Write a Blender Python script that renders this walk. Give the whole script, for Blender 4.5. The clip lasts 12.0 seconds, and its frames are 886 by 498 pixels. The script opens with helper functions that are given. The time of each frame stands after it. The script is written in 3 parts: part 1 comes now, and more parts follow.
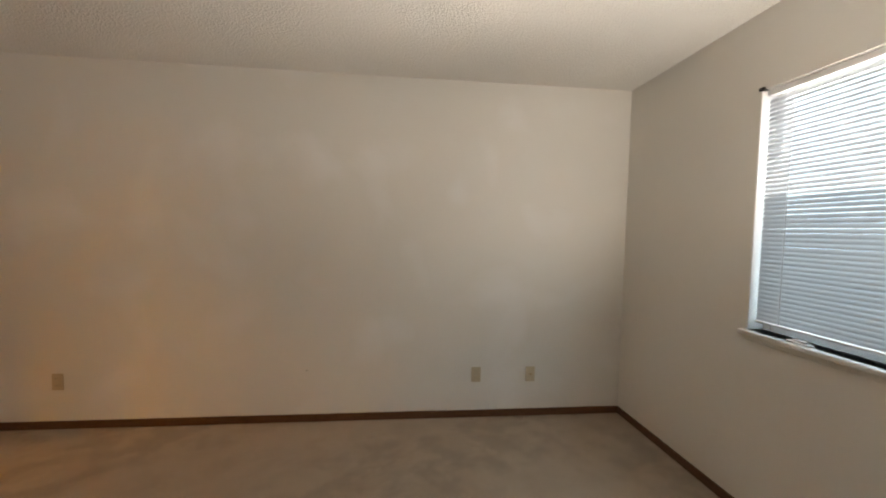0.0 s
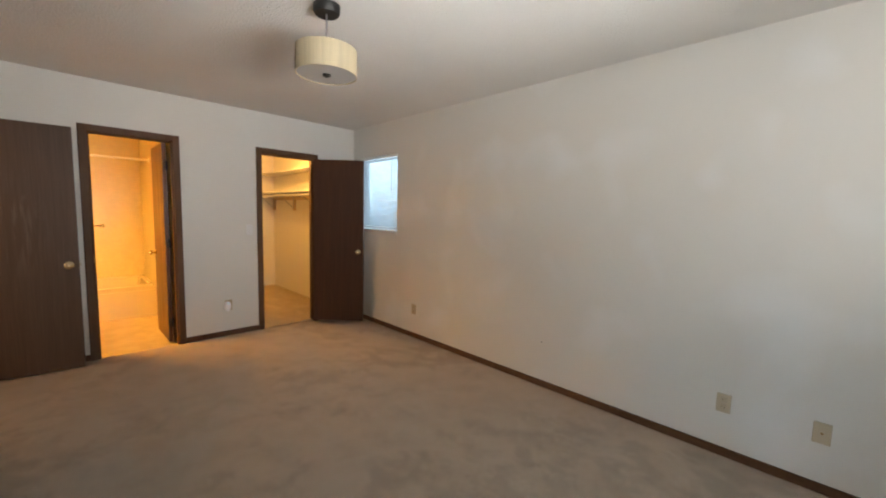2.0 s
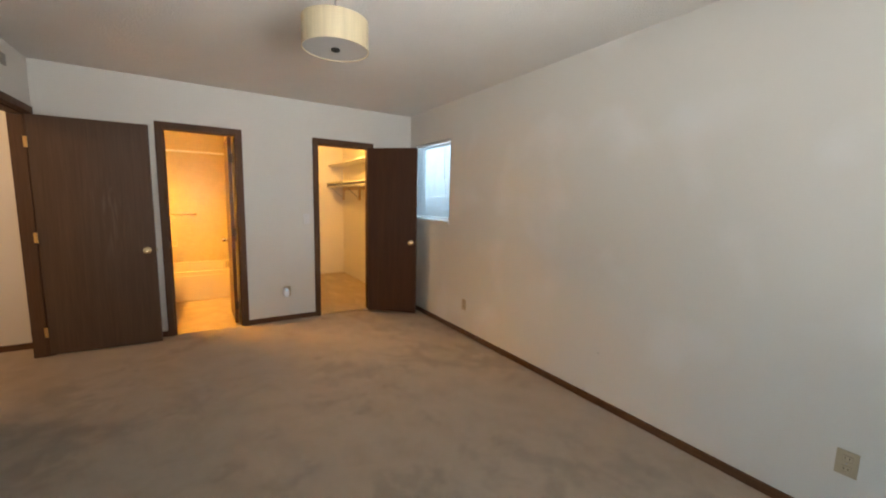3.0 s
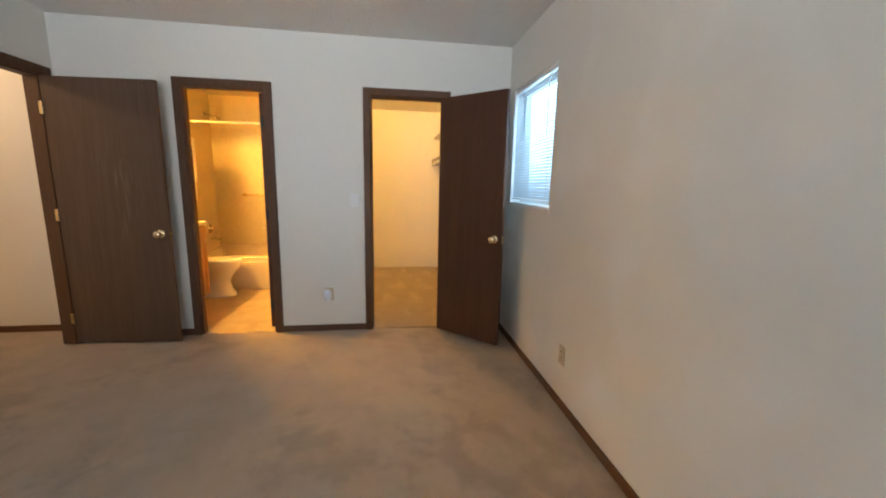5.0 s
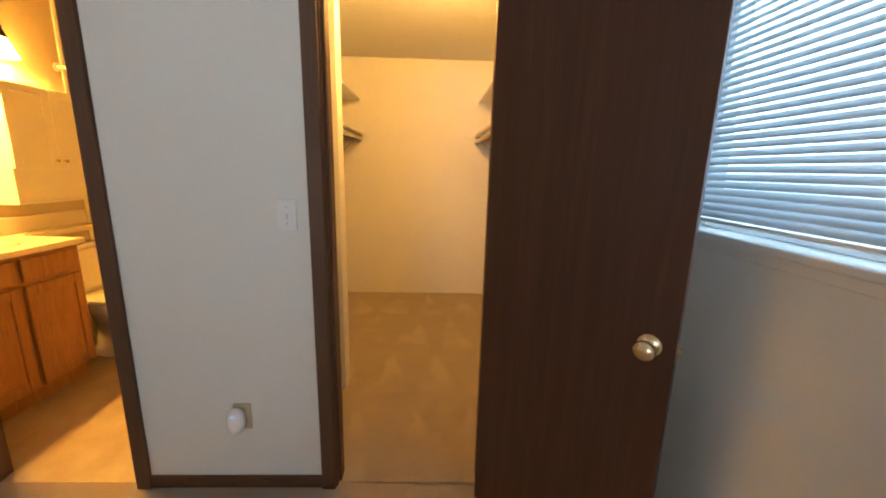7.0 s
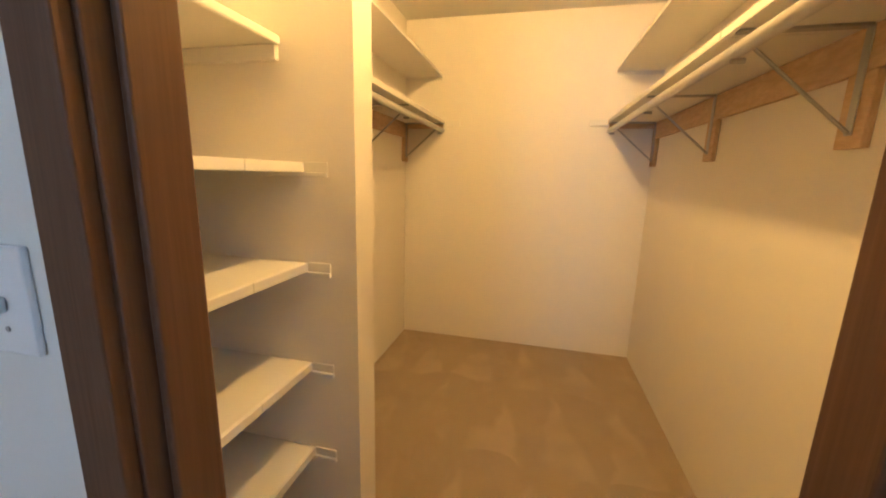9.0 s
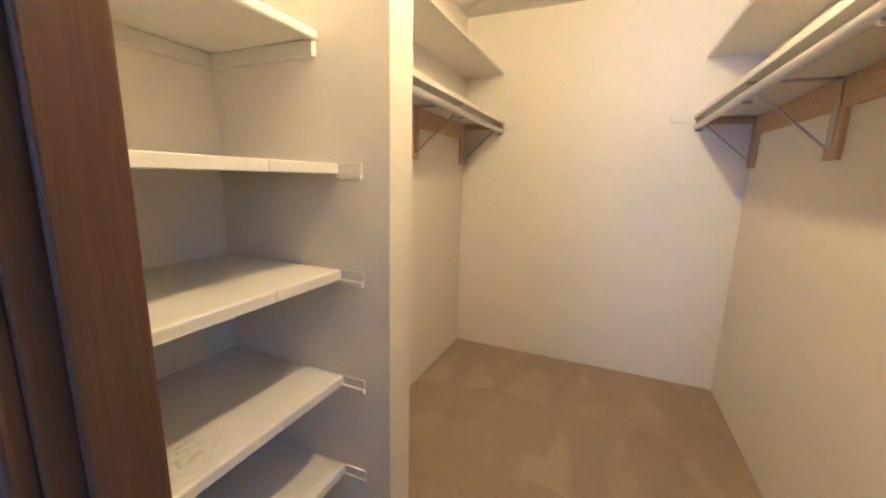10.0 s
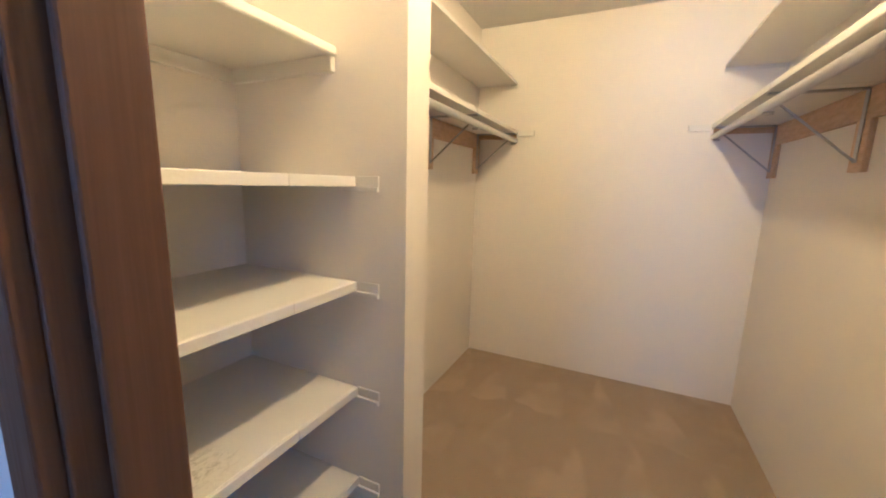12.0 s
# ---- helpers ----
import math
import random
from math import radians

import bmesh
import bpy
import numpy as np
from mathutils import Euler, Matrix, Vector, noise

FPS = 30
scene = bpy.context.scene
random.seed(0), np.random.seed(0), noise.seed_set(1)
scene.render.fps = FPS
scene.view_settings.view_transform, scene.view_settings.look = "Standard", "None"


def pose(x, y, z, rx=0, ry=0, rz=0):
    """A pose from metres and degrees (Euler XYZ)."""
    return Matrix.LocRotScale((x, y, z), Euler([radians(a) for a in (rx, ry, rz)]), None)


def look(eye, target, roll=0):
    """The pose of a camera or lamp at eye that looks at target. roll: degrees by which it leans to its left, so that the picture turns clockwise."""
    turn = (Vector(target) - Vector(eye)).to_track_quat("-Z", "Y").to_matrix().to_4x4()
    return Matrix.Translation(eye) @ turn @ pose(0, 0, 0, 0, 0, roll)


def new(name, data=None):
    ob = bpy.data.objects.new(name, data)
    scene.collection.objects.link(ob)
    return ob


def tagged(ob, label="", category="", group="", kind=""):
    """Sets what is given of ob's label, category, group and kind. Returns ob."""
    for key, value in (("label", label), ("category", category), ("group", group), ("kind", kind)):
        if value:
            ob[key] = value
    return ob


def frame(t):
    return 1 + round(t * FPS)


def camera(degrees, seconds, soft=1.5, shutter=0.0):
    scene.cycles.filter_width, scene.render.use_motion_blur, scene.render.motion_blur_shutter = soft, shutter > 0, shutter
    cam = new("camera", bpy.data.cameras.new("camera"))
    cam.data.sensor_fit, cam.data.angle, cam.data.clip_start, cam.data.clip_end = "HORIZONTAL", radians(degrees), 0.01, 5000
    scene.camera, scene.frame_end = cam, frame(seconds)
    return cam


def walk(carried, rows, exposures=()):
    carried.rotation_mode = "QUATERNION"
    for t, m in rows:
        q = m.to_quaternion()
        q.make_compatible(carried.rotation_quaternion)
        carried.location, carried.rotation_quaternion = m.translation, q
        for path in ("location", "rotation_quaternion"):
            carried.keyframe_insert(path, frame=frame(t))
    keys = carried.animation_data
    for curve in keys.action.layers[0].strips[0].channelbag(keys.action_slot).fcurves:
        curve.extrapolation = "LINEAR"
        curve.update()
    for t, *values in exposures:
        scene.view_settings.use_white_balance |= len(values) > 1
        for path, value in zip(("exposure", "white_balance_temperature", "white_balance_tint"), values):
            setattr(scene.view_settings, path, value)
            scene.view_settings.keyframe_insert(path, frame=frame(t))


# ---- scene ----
cam = camera(99.2, 12.0, soft=2.0)
PATH = [
    (0, (3.674, -2.799, 1.395), (3.874, -0.812, 1.29), 1.2),
    (0.5, (3.999, -2.722, 1.422), (3.567, -0.773, 1.301), 1.0),
    (1, (4.227, -2.734, 1.384), (3.254, -0.99, 1.273), 1.2),
    (1.5, (4.41, -2.803, 1.376), (3.127, -1.276, 1.233), 1.4),
    (2, (4.57, -2.801, 1.396), (3.159, -1.395, 1.211), 1.5),
    (2.5, (4.634, -2.623, 1.392), (3.131, -1.319, 1.184), 1.5),
    (3, (4.561, -2.358, 1.398), (2.887, -1.293, 1.149), 1.3),
    (3.2, (4.493, -2.215, 1.39), (2.76, -1.25, 1.134), 1.4),
    (4.8, (3.552, -1.107, 1.35), (1.598, -0.819, 1.034), 1.0),
    (5, (3.362, -1.06, 1.312), (1.412, -0.773, 0.976), 1.2),
    (5.5, (2.861, -0.942, 1.329), (0.913, -0.693, 0.952), 1.2),
    (6, (2.35, -0.865, 1.324), (0.393, -0.703, 0.943), 1.1),
    (6.5, (1.851, -0.829, 1.348), (-0.103, -0.687, 0.944), 1.2),
    (7, (1.399, -0.817, 1.342), (-0.557, -0.754, 0.928), 1.4),
    (7.2, (1.235, -0.827, 1.362), (-0.72, -0.801, 0.942), 2.0),
    (8.8, (0.316, -0.838, 1.296), (-1.606, -1.235, 0.912), 1.6),
    (9, (0.256, -0.836, 1.3), (-1.653, -1.289, 0.911), 1.6),
    (9.5, (0.170, -0.818, 1.298), (-1.692, -1.441, 0.919), 1.5),
    (10, (0.116, -0.812, 1.294), (-1.689, -1.585, 0.919), 1.5),
    (10.5, (0.076, -0.798, 1.294), (-1.701, -1.638, 0.924), 1.5),
    (11, (0.026, -0.791, 1.299), (-1.742, -1.651, 0.928), 1.5),
    (11.5, (0.027, -0.796, 1.301), (-1.754, -1.631, 0.94), 1.6),
    (12, (0.118, -0.825, 1.31), (-1.669, -1.655, 0.968), 1.6),
]
EXPOSURES = [
    (0.0, -0.48, 7900, 14), (0.5, -0.05, 6800, 10), (1.5, -0.1, 6700, 10), (3.2, 0.0, 6600, 8), (5.0, 0.15, 5900, 5), (6.5, 0.0, 5800, 6), (7.2, -0.08, 6300, 9),
    (8.8, 0.03, 5350, 6), (9.0, 0.06, 5000, 6), (9.5, 0.11, 3900, 9), (10.5, 0.12, 3720, 9), (12.0, 0.11, 3700, 10),
]
walk(cam, [(t, look(eye, target, roll)) for t, eye, target, roll in PATH], EXPOSURES)

# ---- world and lights ----
world = bpy.data.worlds.new("sky")
scene.world = world
world.use_nodes = True
wn = world.node_tree.nodes
sky = wn.new("ShaderNodeTexSky")
sky.sky_type = "NISHITA"
sky.sun_disc = False
sky.sun_elevation = radians(50)
sky.sun_rotation = radians(210)
world.node_tree.links.new(sky.outputs[0], wn["Background"].inputs[0])
wn["Background"].inputs[1].default_value = 0.1

BULB = (1.0, 0.50, 0.11)
BATH_BULB = (1.0, 0.485, 0.065)
DAY = (0.55, 0.80, 1.0)
DAY_EAST = (0.97, 0.97, 0.97)


def area(name, m, sx, sy, power, colour):
    lamp = bpy.data.lights.new(name, "AREA")
    lamp.shape, lamp.size, lamp.size_y, lamp.energy, lamp.color = "RECTANGLE", sx, sy, power, colour
    ob = new(name, lamp)
    ob.matrix_world = m
    return ob


sun = bpy.data.lights.new("sun", "SUN")
sun.energy, sun.angle, sun.color = 3.0, radians(0.5), (1, 0.95, 0.88)
new("sun", sun).matrix_world = look((0, 0, 30), (8, 14, 0))

area("daylight_east", look((5.78, -1.82, 1.52), (0, -1.82, 1.45)), 3.0, 2.3, 130, DAY)
# Two fill lamps added on the blind's room side, for wall and ceiling daylight.
opening = area("daylight_opening_fill", look((5.396, -1.82, 1.54), (2.396, -1.82, 2.85)), 1.44, 1.08, 36, DAY_EAST)
opening.data.spread = radians(80)
edge = area("daylight_raked_fill", look((5.36, -2.25, 1.54), (4.81, -1.25, 2.65)), 0.28, 1.08, 25, DAY_EAST)
edge.data.spread = radians(130)
area("daylight_north", look((0.553, 0.42, 1.75), (0.553, -3, 1.70)), 2.2, 1.8, 74, DAY)

# ---- materials ----
def material(name, build, rough=0.5, metal=0.0, **more):
    mat = bpy.data.materials.new(name)
    mat.use_nodes = True
    nt = mat.node_tree
    b = nt.nodes["Principled BSDF"]
    b.inputs["Roughness"].default_value = rough
    b.inputs["Metallic"].default_value = metal
    for k, v in more.items():
        b.inputs[k.replace("_", " ")].default_value = v
    if callable(build):
        build(nt, b)
    else:
        b.inputs["Base Color"].default_value = (*build, 1)
    return mat


def coords(nt, scale=(1, 1, 1), space="Object"):
    c = nt.nodes.new("ShaderNodeTexCoord")
    m = nt.nodes.new("ShaderNodeMapping")
    m.inputs["Scale"].default_value = scale
    nt.links.new(c.outputs[space], m.inputs["Vector"])
    return m.outputs[0]


def noise_tex(nt, vec, scale, detail=4, rough=0.55, distort=0.0):
    n = nt.nodes.new("ShaderNodeTexNoise")
    n.inputs["Scale"].default_value = scale
    n.inputs["Detail"].default_value = detail
    n.inputs["Roughness"].default_value = rough
    n.inputs["Distortion"].default_value = distort
    nt.links.new(vec, n.inputs["Vector"])
    return n.outputs["Fac"]


def ramp(nt, fac, stops):
    r = nt.nodes.new("ShaderNodeValToRGB")
    r.color_ramp.elements[0].position, r.color_ramp.elements[0].color = stops[0][0], (*stops[0][1], 1)
    r.color_ramp.elements[1].position, r.color_ramp.elements[1].color = stops[-1][0], (*stops[-1][1], 1)
    for p, c in stops[1:-1]:
        r.color_ramp.elements.new(p).color = (*c, 1)
    nt.links.new(fac, r.inputs[0])
    return r.outputs[0]


def mix(nt, fac, a, b, kind="MIX"):
    m = nt.nodes.new("ShaderNodeMix")
    m.data_type, m.blend_type = "RGBA", kind
    for sock, v in ((m.inputs[0], fac), (m.inputs[6], a), (m.inputs[7], b)):
        if hasattr(v, "links"):
            nt.links.new(v, sock)
        else:
            sock.default_value = v if isinstance(v, (int, float)) else (*v, 1)
    return m.outputs[2]


def math_node(nt, op, a, b=0.0, c=0.0):
    m = nt.nodes.new("ShaderNodeMath")
    m.operation = op
    for sock, v in zip(m.inputs, (a, b, c)):
        if hasattr(v, "links"):
            nt.links.new(v, sock)
        else:
            sock.default_value = v
    return m.outputs[0]


def bump(nt, b, height, strength=0.3, distance=0.01):
    n = nt.nodes.new("ShaderNodeBump")
    n.inputs["Strength"].default_value = strength
    n.inputs["Distance"].default_value = distance
    nt.links.new(height, n.inputs["Height"])
    nt.links.new(n.outputs[0], b.inputs["Normal"])


def g3(v):
    return (v, v, v)


def paint(tone, peel=0.25, touch=0.0, rough=0.5):
    def build(nt, b):
        v = coords(nt)
        big = noise_tex(nt, v, 0.9, 3)
        fine = noise_tex(nt, v, 140, 3)
        col = ramp(nt, big, [(0.3, tuple(c * 0.965 for c in tone)), (0.7, tone)])
        col = mix(nt, ramp(nt, noise_tex(nt, v, 7, 5, 0.6), [(0.62, g3(0)), (0.8, g3(0.25))]), col, tuple(c * 0.9 for c in tone))
        if touch > 0.2:
            # Lighter blots: the sheen of glossy touch-ups, put into the base colour.
            sheen_blot = ramp(nt, noise_tex(nt, v, 1.9, 2, 0.4, 0.2), [(0.54, g3(0)), (0.74, g3(0.62))])
            col = mix(nt, sheen_blot, col, (0.84, 0.845, 0.85))
        nt.links.new(col, b.inputs["Base Color"])
        patch = ramp(nt, noise_tex(nt, v, 2.3, 2, 0.4), [(0.52, g3(rough)), (0.68, g3(rough - touch))])
        nt.links.new(patch, b.inputs["Roughness"])
        bump(nt, b, fine, peel, 0.002)
    return build


WALL = material("wall_paint", paint((0.76, 0.745, 0.705), 0.25, 0.16, 0.52))
PATCHED_WALL = material("patched_wall_paint", paint((0.76, 0.745, 0.705), 0.25, 0.22, 0.5))
BATH_WALL = material("bath_paint", paint((0.52, 0.44, 0.31), 0.2, 0.05, 0.5))
CLOSET_WALL = material("closet_paint", paint((0.78, 0.74, 0.67), 0.3, 0.05, 0.6))
SHELF_PAINT = material("shelf_paint", paint((0.74, 0.72, 0.67), 0.2, 0.1, 0.45))
TRIM_WHITE = material("white_trim", paint((0.80, 0.80, 0.80), 0.1, 0.1, 0.4))


def dusty(nt, b):
    paint((0.74, 0.72, 0.67), 0.2, 0.1, 0.45)(nt, b)
    v = coords(nt)
    base = b.inputs["Base Color"].links[0].from_socket
    d = nt.nodes.new("ShaderNodeVectorMath")
    d.operation = "DISTANCE"
    nt.links.new(v, d.inputs[0])
    d.inputs[1].default_value = (-0.308, -1.585, 0.696)
    near = ramp(nt, d.outputs["Value"], [(0.02, g3(1)), (0.10, g3(0))])
    smear = ramp(nt, noise_tex(nt, coords(nt, (1, 2, 1)), 38, 5, 0.7, 1.2), [(0.48, g3(0)), (0.66, g3(0.75))])
    nt.links.new(mix(nt, math_node(nt, "MULTIPLY", near, smear), base, (0.22, 0.20, 0.17)), b.inputs["Base Color"])


SHELF_DUSTY = material("dusty_shelf_paint", dusty)


def popcorn(nt, b):
    v = coords(nt)
    blobs = nt.nodes.new("ShaderNodeTexVoronoi")
    blobs.inputs["Scale"].default_value = 95
    nt.links.new(v, blobs.inputs["Vector"])
    n = noise_tex(nt, v, 45, 5, 0.7)
    h = math_node(nt, "SUBTRACT", n, blobs.outputs["Distance"])
    nt.links.new(ramp(nt, noise_tex(nt, v, 1.2, 4), [(0.3, (0.74, 0.73, 0.70)), (0.75, (0.80, 0.79, 0.76))]), b.inputs["Base Color"])
    bump(nt, b, h, 0.45, 0.010)


CEILING = material("popcorn_ceiling", popcorn, 0.9)


def carpet(light, dark, wedges):
    def build(nt, b):
        v = coords(nt)
        pile = noise_tex(nt, v, 420, 3, 0.7)
        mid = noise_tex(nt, v, 4.6, 5, 0.62, 0.2)
        stain = math_node(nt, "MULTIPLY", noise_tex(nt, v, 5.0, 5, 0.62, 0.25), ramp(nt, noise_tex(nt, v, 0.8, 3), [(0.42, g3(0.50)), (0.60, g3(1.0))]))
        col = ramp(nt, mid, [(0.30, dark), (0.58, light)])
        col = mix(nt, ramp(nt, stain, [(0.42, g3(0)), (0.56, g3(0.55))]), col, tuple(c * 0.66 for c in dark))
        col = mix(nt, ramp(nt, pile, [(0.35, g3(0.55)), (0.65, g3(0.0))]), col, tuple(c * 0.55 for c in dark))
        if wedges:
            sep = nt.nodes.new("ShaderNodeSeparateXYZ")
            nt.links.new(v, sep.inputs[0])
            x, y = sep.outputs[0], sep.outputs[1]
            wob = math_node(nt, "MULTIPLY", math_node(nt, "SUBTRACT", noise_tex(nt, v, 1.9, 3), 0.5), 0.55)
            row = math_node(nt, "MULTIPLY", math_node(nt, "ADD", math_node(nt, "ADD", x, 2.60), wob), 1.55)
            cell = math_node(nt, "FLOOR", row)
            yy = math_node(nt, "ADD", math_node(nt, "MULTIPLY", y, 3.1), math_node(nt, "MULTIPLY", cell, 0.43))
            yy = math_node(nt, "ADD", yy, math_node(nt, "MULTIPLY", wob, 2.0))
            saw = math_node(nt, "ABSOLUTE", math_node(nt, "SUBTRACT", math_node(nt, "FRACT", yy), 0.5))
            inside = math_node(nt, "SUBTRACT", math_node(nt, "MULTIPLY", math_node(nt, "FRACT", row), 0.46), saw)
            tri = math_node(nt, "MULTIPLY", ramp(nt, inside, [(-0.02, g3(0.0)), (0.10, g3(0.62))]), ramp(nt, noise_tex(nt, v, 2.6, 2), [(0.40, g3(0.05)), (0.60, g3(1.0))]))
            col = mix(nt, tri, mix(nt, 0.45, col, dark), tuple(min(1, c * 1.12) for c in light))
        nt.links.new(col, b.inputs["Base Color"])
        bump(nt, b, pile, 0.9, 0.012)
    return build


CARPET = material("beige_carpet", carpet((0.58, 0.45, 0.325), (0.475, 0.36, 0.245), False), 0.95, Sheen_Weight=0.25)
CLOSET_CARPET = material("tan_carpet", carpet((0.53, 0.41, 0.255), (0.445, 0.335, 0.20), True), 0.95, Sheen_Weight=0.2)


def wood(light, dark, scale=(9, 9, 0.7), gloss=0.38, worn=None):
    def build(nt, b):
        v = coords(nt, scale)
        grain = noise_tex(nt, v, 3.0, 8, 0.65, 0.8)
        fine = noise_tex(nt, coords(nt, tuple(s * 9 for s in scale[:2]) + (scale[2] * 3,)), 2.0, 4, 0.6)
        col = ramp(nt, grain, [(0.32, dark), (0.68, light)])
        col = mix(nt, ramp(nt, fine, [(0.38, g3(0.35)), (0.62, g3(0.0))]), col, tuple(c * 0.7 for c in dark))
        rough = gloss
        if worn:
            p = coords(nt)
            d = nt.nodes.new("ShaderNodeVectorMath")
            d.operation = "MULTIPLY_ADD"
            nt.links.new(p, d.inputs[0])
            d.inputs[1].default_value = (1 / worn[2], 0.0, 1 / worn[3])
            d.inputs[2].default_value = (-worn[0] / worn[2], 0.0, -worn[1] / worn[3])
            ln = nt.nodes.new("ShaderNodeVectorMath")
            ln.operation = "LENGTH"
            nt.links.new(d.outputs[0], ln.inputs[0])
            near = ramp(nt, ln.outputs["Value"], [(0.25, g3(1)), (1.0, g3(0))])
            streak = ramp(nt, noise_tex(nt, coords(nt, (9, 1, 1.1)), 2.0, 4, 0.55, 1.0), [(0.50, g3(0)), (0.62, g3(1))])
            col = mix(nt, math_node(nt, "MULTIPLY", math_node(nt, "MULTIPLY", near, streak), 0.3), col, (0.25, 0.195, 0.15))
        nt.links.new(col, b.inputs["Base Color"])
        nt.links.new(ramp(nt, grain, [(0.3, g3(rough + 0.1)), (0.7, g3(rough - 0.05))]), b.inputs["Roughness"])
        b.inputs["Specular IOR Level"].default_value = 0.36
        bump(nt, b, fine, 0.06, 0.001)
    return build


DOOR_WOOD = material("dark_door_veneer", wood((0.092, 0.040, 0.024), (0.066, 0.029, 0.017), (8, 8, 0.4), 0.33))
ENTRY_WOOD = material("worn_door_veneer", wood((0.130, 0.078, 0.052), (0.096, 0.057, 0.038), (8, 8, 0.4), 0.4, (0.47, 1.22, 0.20, 0.45)))
TRIM_WOOD = material("dark_trim_wood", wood((0.128, 0.064, 0.032), (0.098, 0.047, 0.023), (14, 14, 0.8), 0.55))
BASE_WOOD = material("dark_base_wood", wood((0.15, 0.070, 0.032), (0.085, 0.038, 0.018), (2, 2, 18), 0.5))
OAK = material("oak", wood((0.41, 0.21, 0.075), (0.30, 0.145, 0.045), (9, 9, 1.1), 0.4))
PINE = material("raw_pine", wood((0.64, 0.475, 0.30), (0.53, 0.37, 0.215), (1.2, 9, 9), 0.6))
BRASS = material("aged_brass", (0.78, 0.62, 0.36), 0.22, 1.0)
NICKEL = material("knob_metal", (0.84, 0.71, 0.46), 0.18, 1.0)
CHROME = material("chrome", (0.75, 0.75, 0.75), 0.12, 1.0)
STEEL = material("grey_steel", (0.42, 0.43, 0.45), 0.35, 1.0)
ROD_METAL = material("painted_rod", (0.52, 0.52, 0.52), 0.36, 0.5)
BLACK = material("black_metal", (0.02, 0.019, 0.018), 0.45, 0.3)
IVORY = material("ivory_plastic", (0.52, 0.44, 0.31), 0.35)
WHITE_PLASTIC = material("white_plastic", (0.78, 0.78, 0.78), 0.32)
BRIGHT_PLASTIC = material("bright_white_plastic", (0.88, 0.88, 0.90), 0.3)
DARK_SLOT = material("dark_slot", (0.02, 0.018, 0.016), 0.6)
PORCELAIN = material("porcelain", (0.80, 0.77, 0.71), 0.12, Coat_Weight=0.5)
TUB = material("tan_tub_enamel", (0.56, 0.47, 0.33), 0.15, Coat_Weight=0.3)
VENT_GREY = material("vent_paint", (0.35, 0.34, 0.33), 0.5, 0.2)
LED = material("blue_indicator", (0.3, 0.5, 0.9), 0.4, Emission_Color=(0.3, 0.55, 1, 1), Emission_Strength=1.5)


def laminate(nt, b):
    v = coords(nt)
    nt.links.new(ramp(nt, noise_tex(nt, v, 9, 5, 0.6, 1.0), [(0.3, (0.54, 0.45, 0.27)), (0.75, (0.59, 0.50, 0.31))]), b.inputs["Base Color"])


SURROUND = material("tan_surround", laminate, 0.3)
COUNTER = material("cream_counter", (0.80, 0.74, 0.62), 0.22)


def vinyl(nt, b):
    v = coords(nt)
    col = ramp(nt, noise_tex(nt, v, 6, 5, 0.6), [(0.35, (0.33, 0.25, 0.165)), (0.7, (0.42, 0.335, 0.24))])
    nt.links.new(col, b.inputs["Base Color"])
    bump(nt, b, noise_tex(nt, v, 60, 3), 0.1, 0.002)


VINYL = material("beige_vinyl", vinyl, 0.35)


def grass(nt, b):
    nt.links.new(ramp(nt, noise_tex(nt, coords(nt), 4, 5), [(0.3, (0.05, 0.08, 0.025)), (0.7, (0.09, 0.11, 0.04))]), b.inputs["Base Color"])


def concrete(nt, b):
    v = coords(nt)
    col = ramp(nt, noise_tex(nt, v, 1.4, 6, 0.65), [(0.3, (0.46, 0.45, 0.42)), (0.7, (0.60, 0.58, 0.54))])
    nt.links.new(col, b.inputs["Base Color"])
    bump(nt, b, noise_tex(nt, v, 90, 3), 0.3, 0.004)


CONCRETE = material("pale_concrete", concrete, 0.85)
GRASS = material("lawn", grass, 0.9)


def see_through(name, colour, share, weave=False):
    """Thin sheet that scatters light to both sides."""
    mat = bpy.data.materials.new(name)
    mat.use_nodes = True
    nt = mat.node_tree
    b = nt.nodes["Principled BSDF"]
    b.inputs["Base Color"].default_value = (*colour, 1)
    b.inputs["Roughness"].default_value = 0.4
    tr = nt.nodes.new("ShaderNodeBsdfTranslucent")
    tr.inputs[0].default_value = (*colour, 1)
    if weave:
        threads = noise_tex(nt, coords(nt, (1, 1, 0.04)), 26, 4, 0.65)
        col = ramp(nt, threads, [(0.35, tuple(c * 0.82 for c in colour)), (0.65, colour)])
        nt.links.new(col, b.inputs["Base Color"])
        nt.links.new(col, tr.inputs[0])
    mx = nt.nodes.new("ShaderNodeMixShader")
    mx.inputs[0].default_value = share
    nt.links.new(b.outputs[0], mx.inputs[1])
    nt.links.new(tr.outputs[0], mx.inputs[2])
    nt.links.new(mx.outputs[0], nt.nodes["Material Output"].inputs["Surface"])
    return mat


SLAT = see_through("blind_slat", (0.42, 0.45, 0.48), 0.05)
SHADE = see_through("cream_lamp_shade", (0.72, 0.62, 0.42), 0.35, True)
DIFFUSER = material("lamp_diffuser", (0.45, 0.44, 0.42), 0.6)
GLASS = material("window_glass", (1, 1, 1), 0.02, Transmission_Weight=1.0, IOR=1.1)


def glow(name, colour, strength):
    return material(name, colour, 0.4, Emission_Color=(*colour, 1), Emission_Strength=strength)


BULB_GLOW = glow("lit_bulb", BULB, 1650)
BATH_GLOW = glow("lit_frosted_shade", BATH_BULB, 90)
BATH_LAMP = glow("lit_vanity_bulb", BATH_BULB, 3500)
HALL_GLOW = glow("lit_hall_bowl", (1.0, 0.60, 0.30), 100)


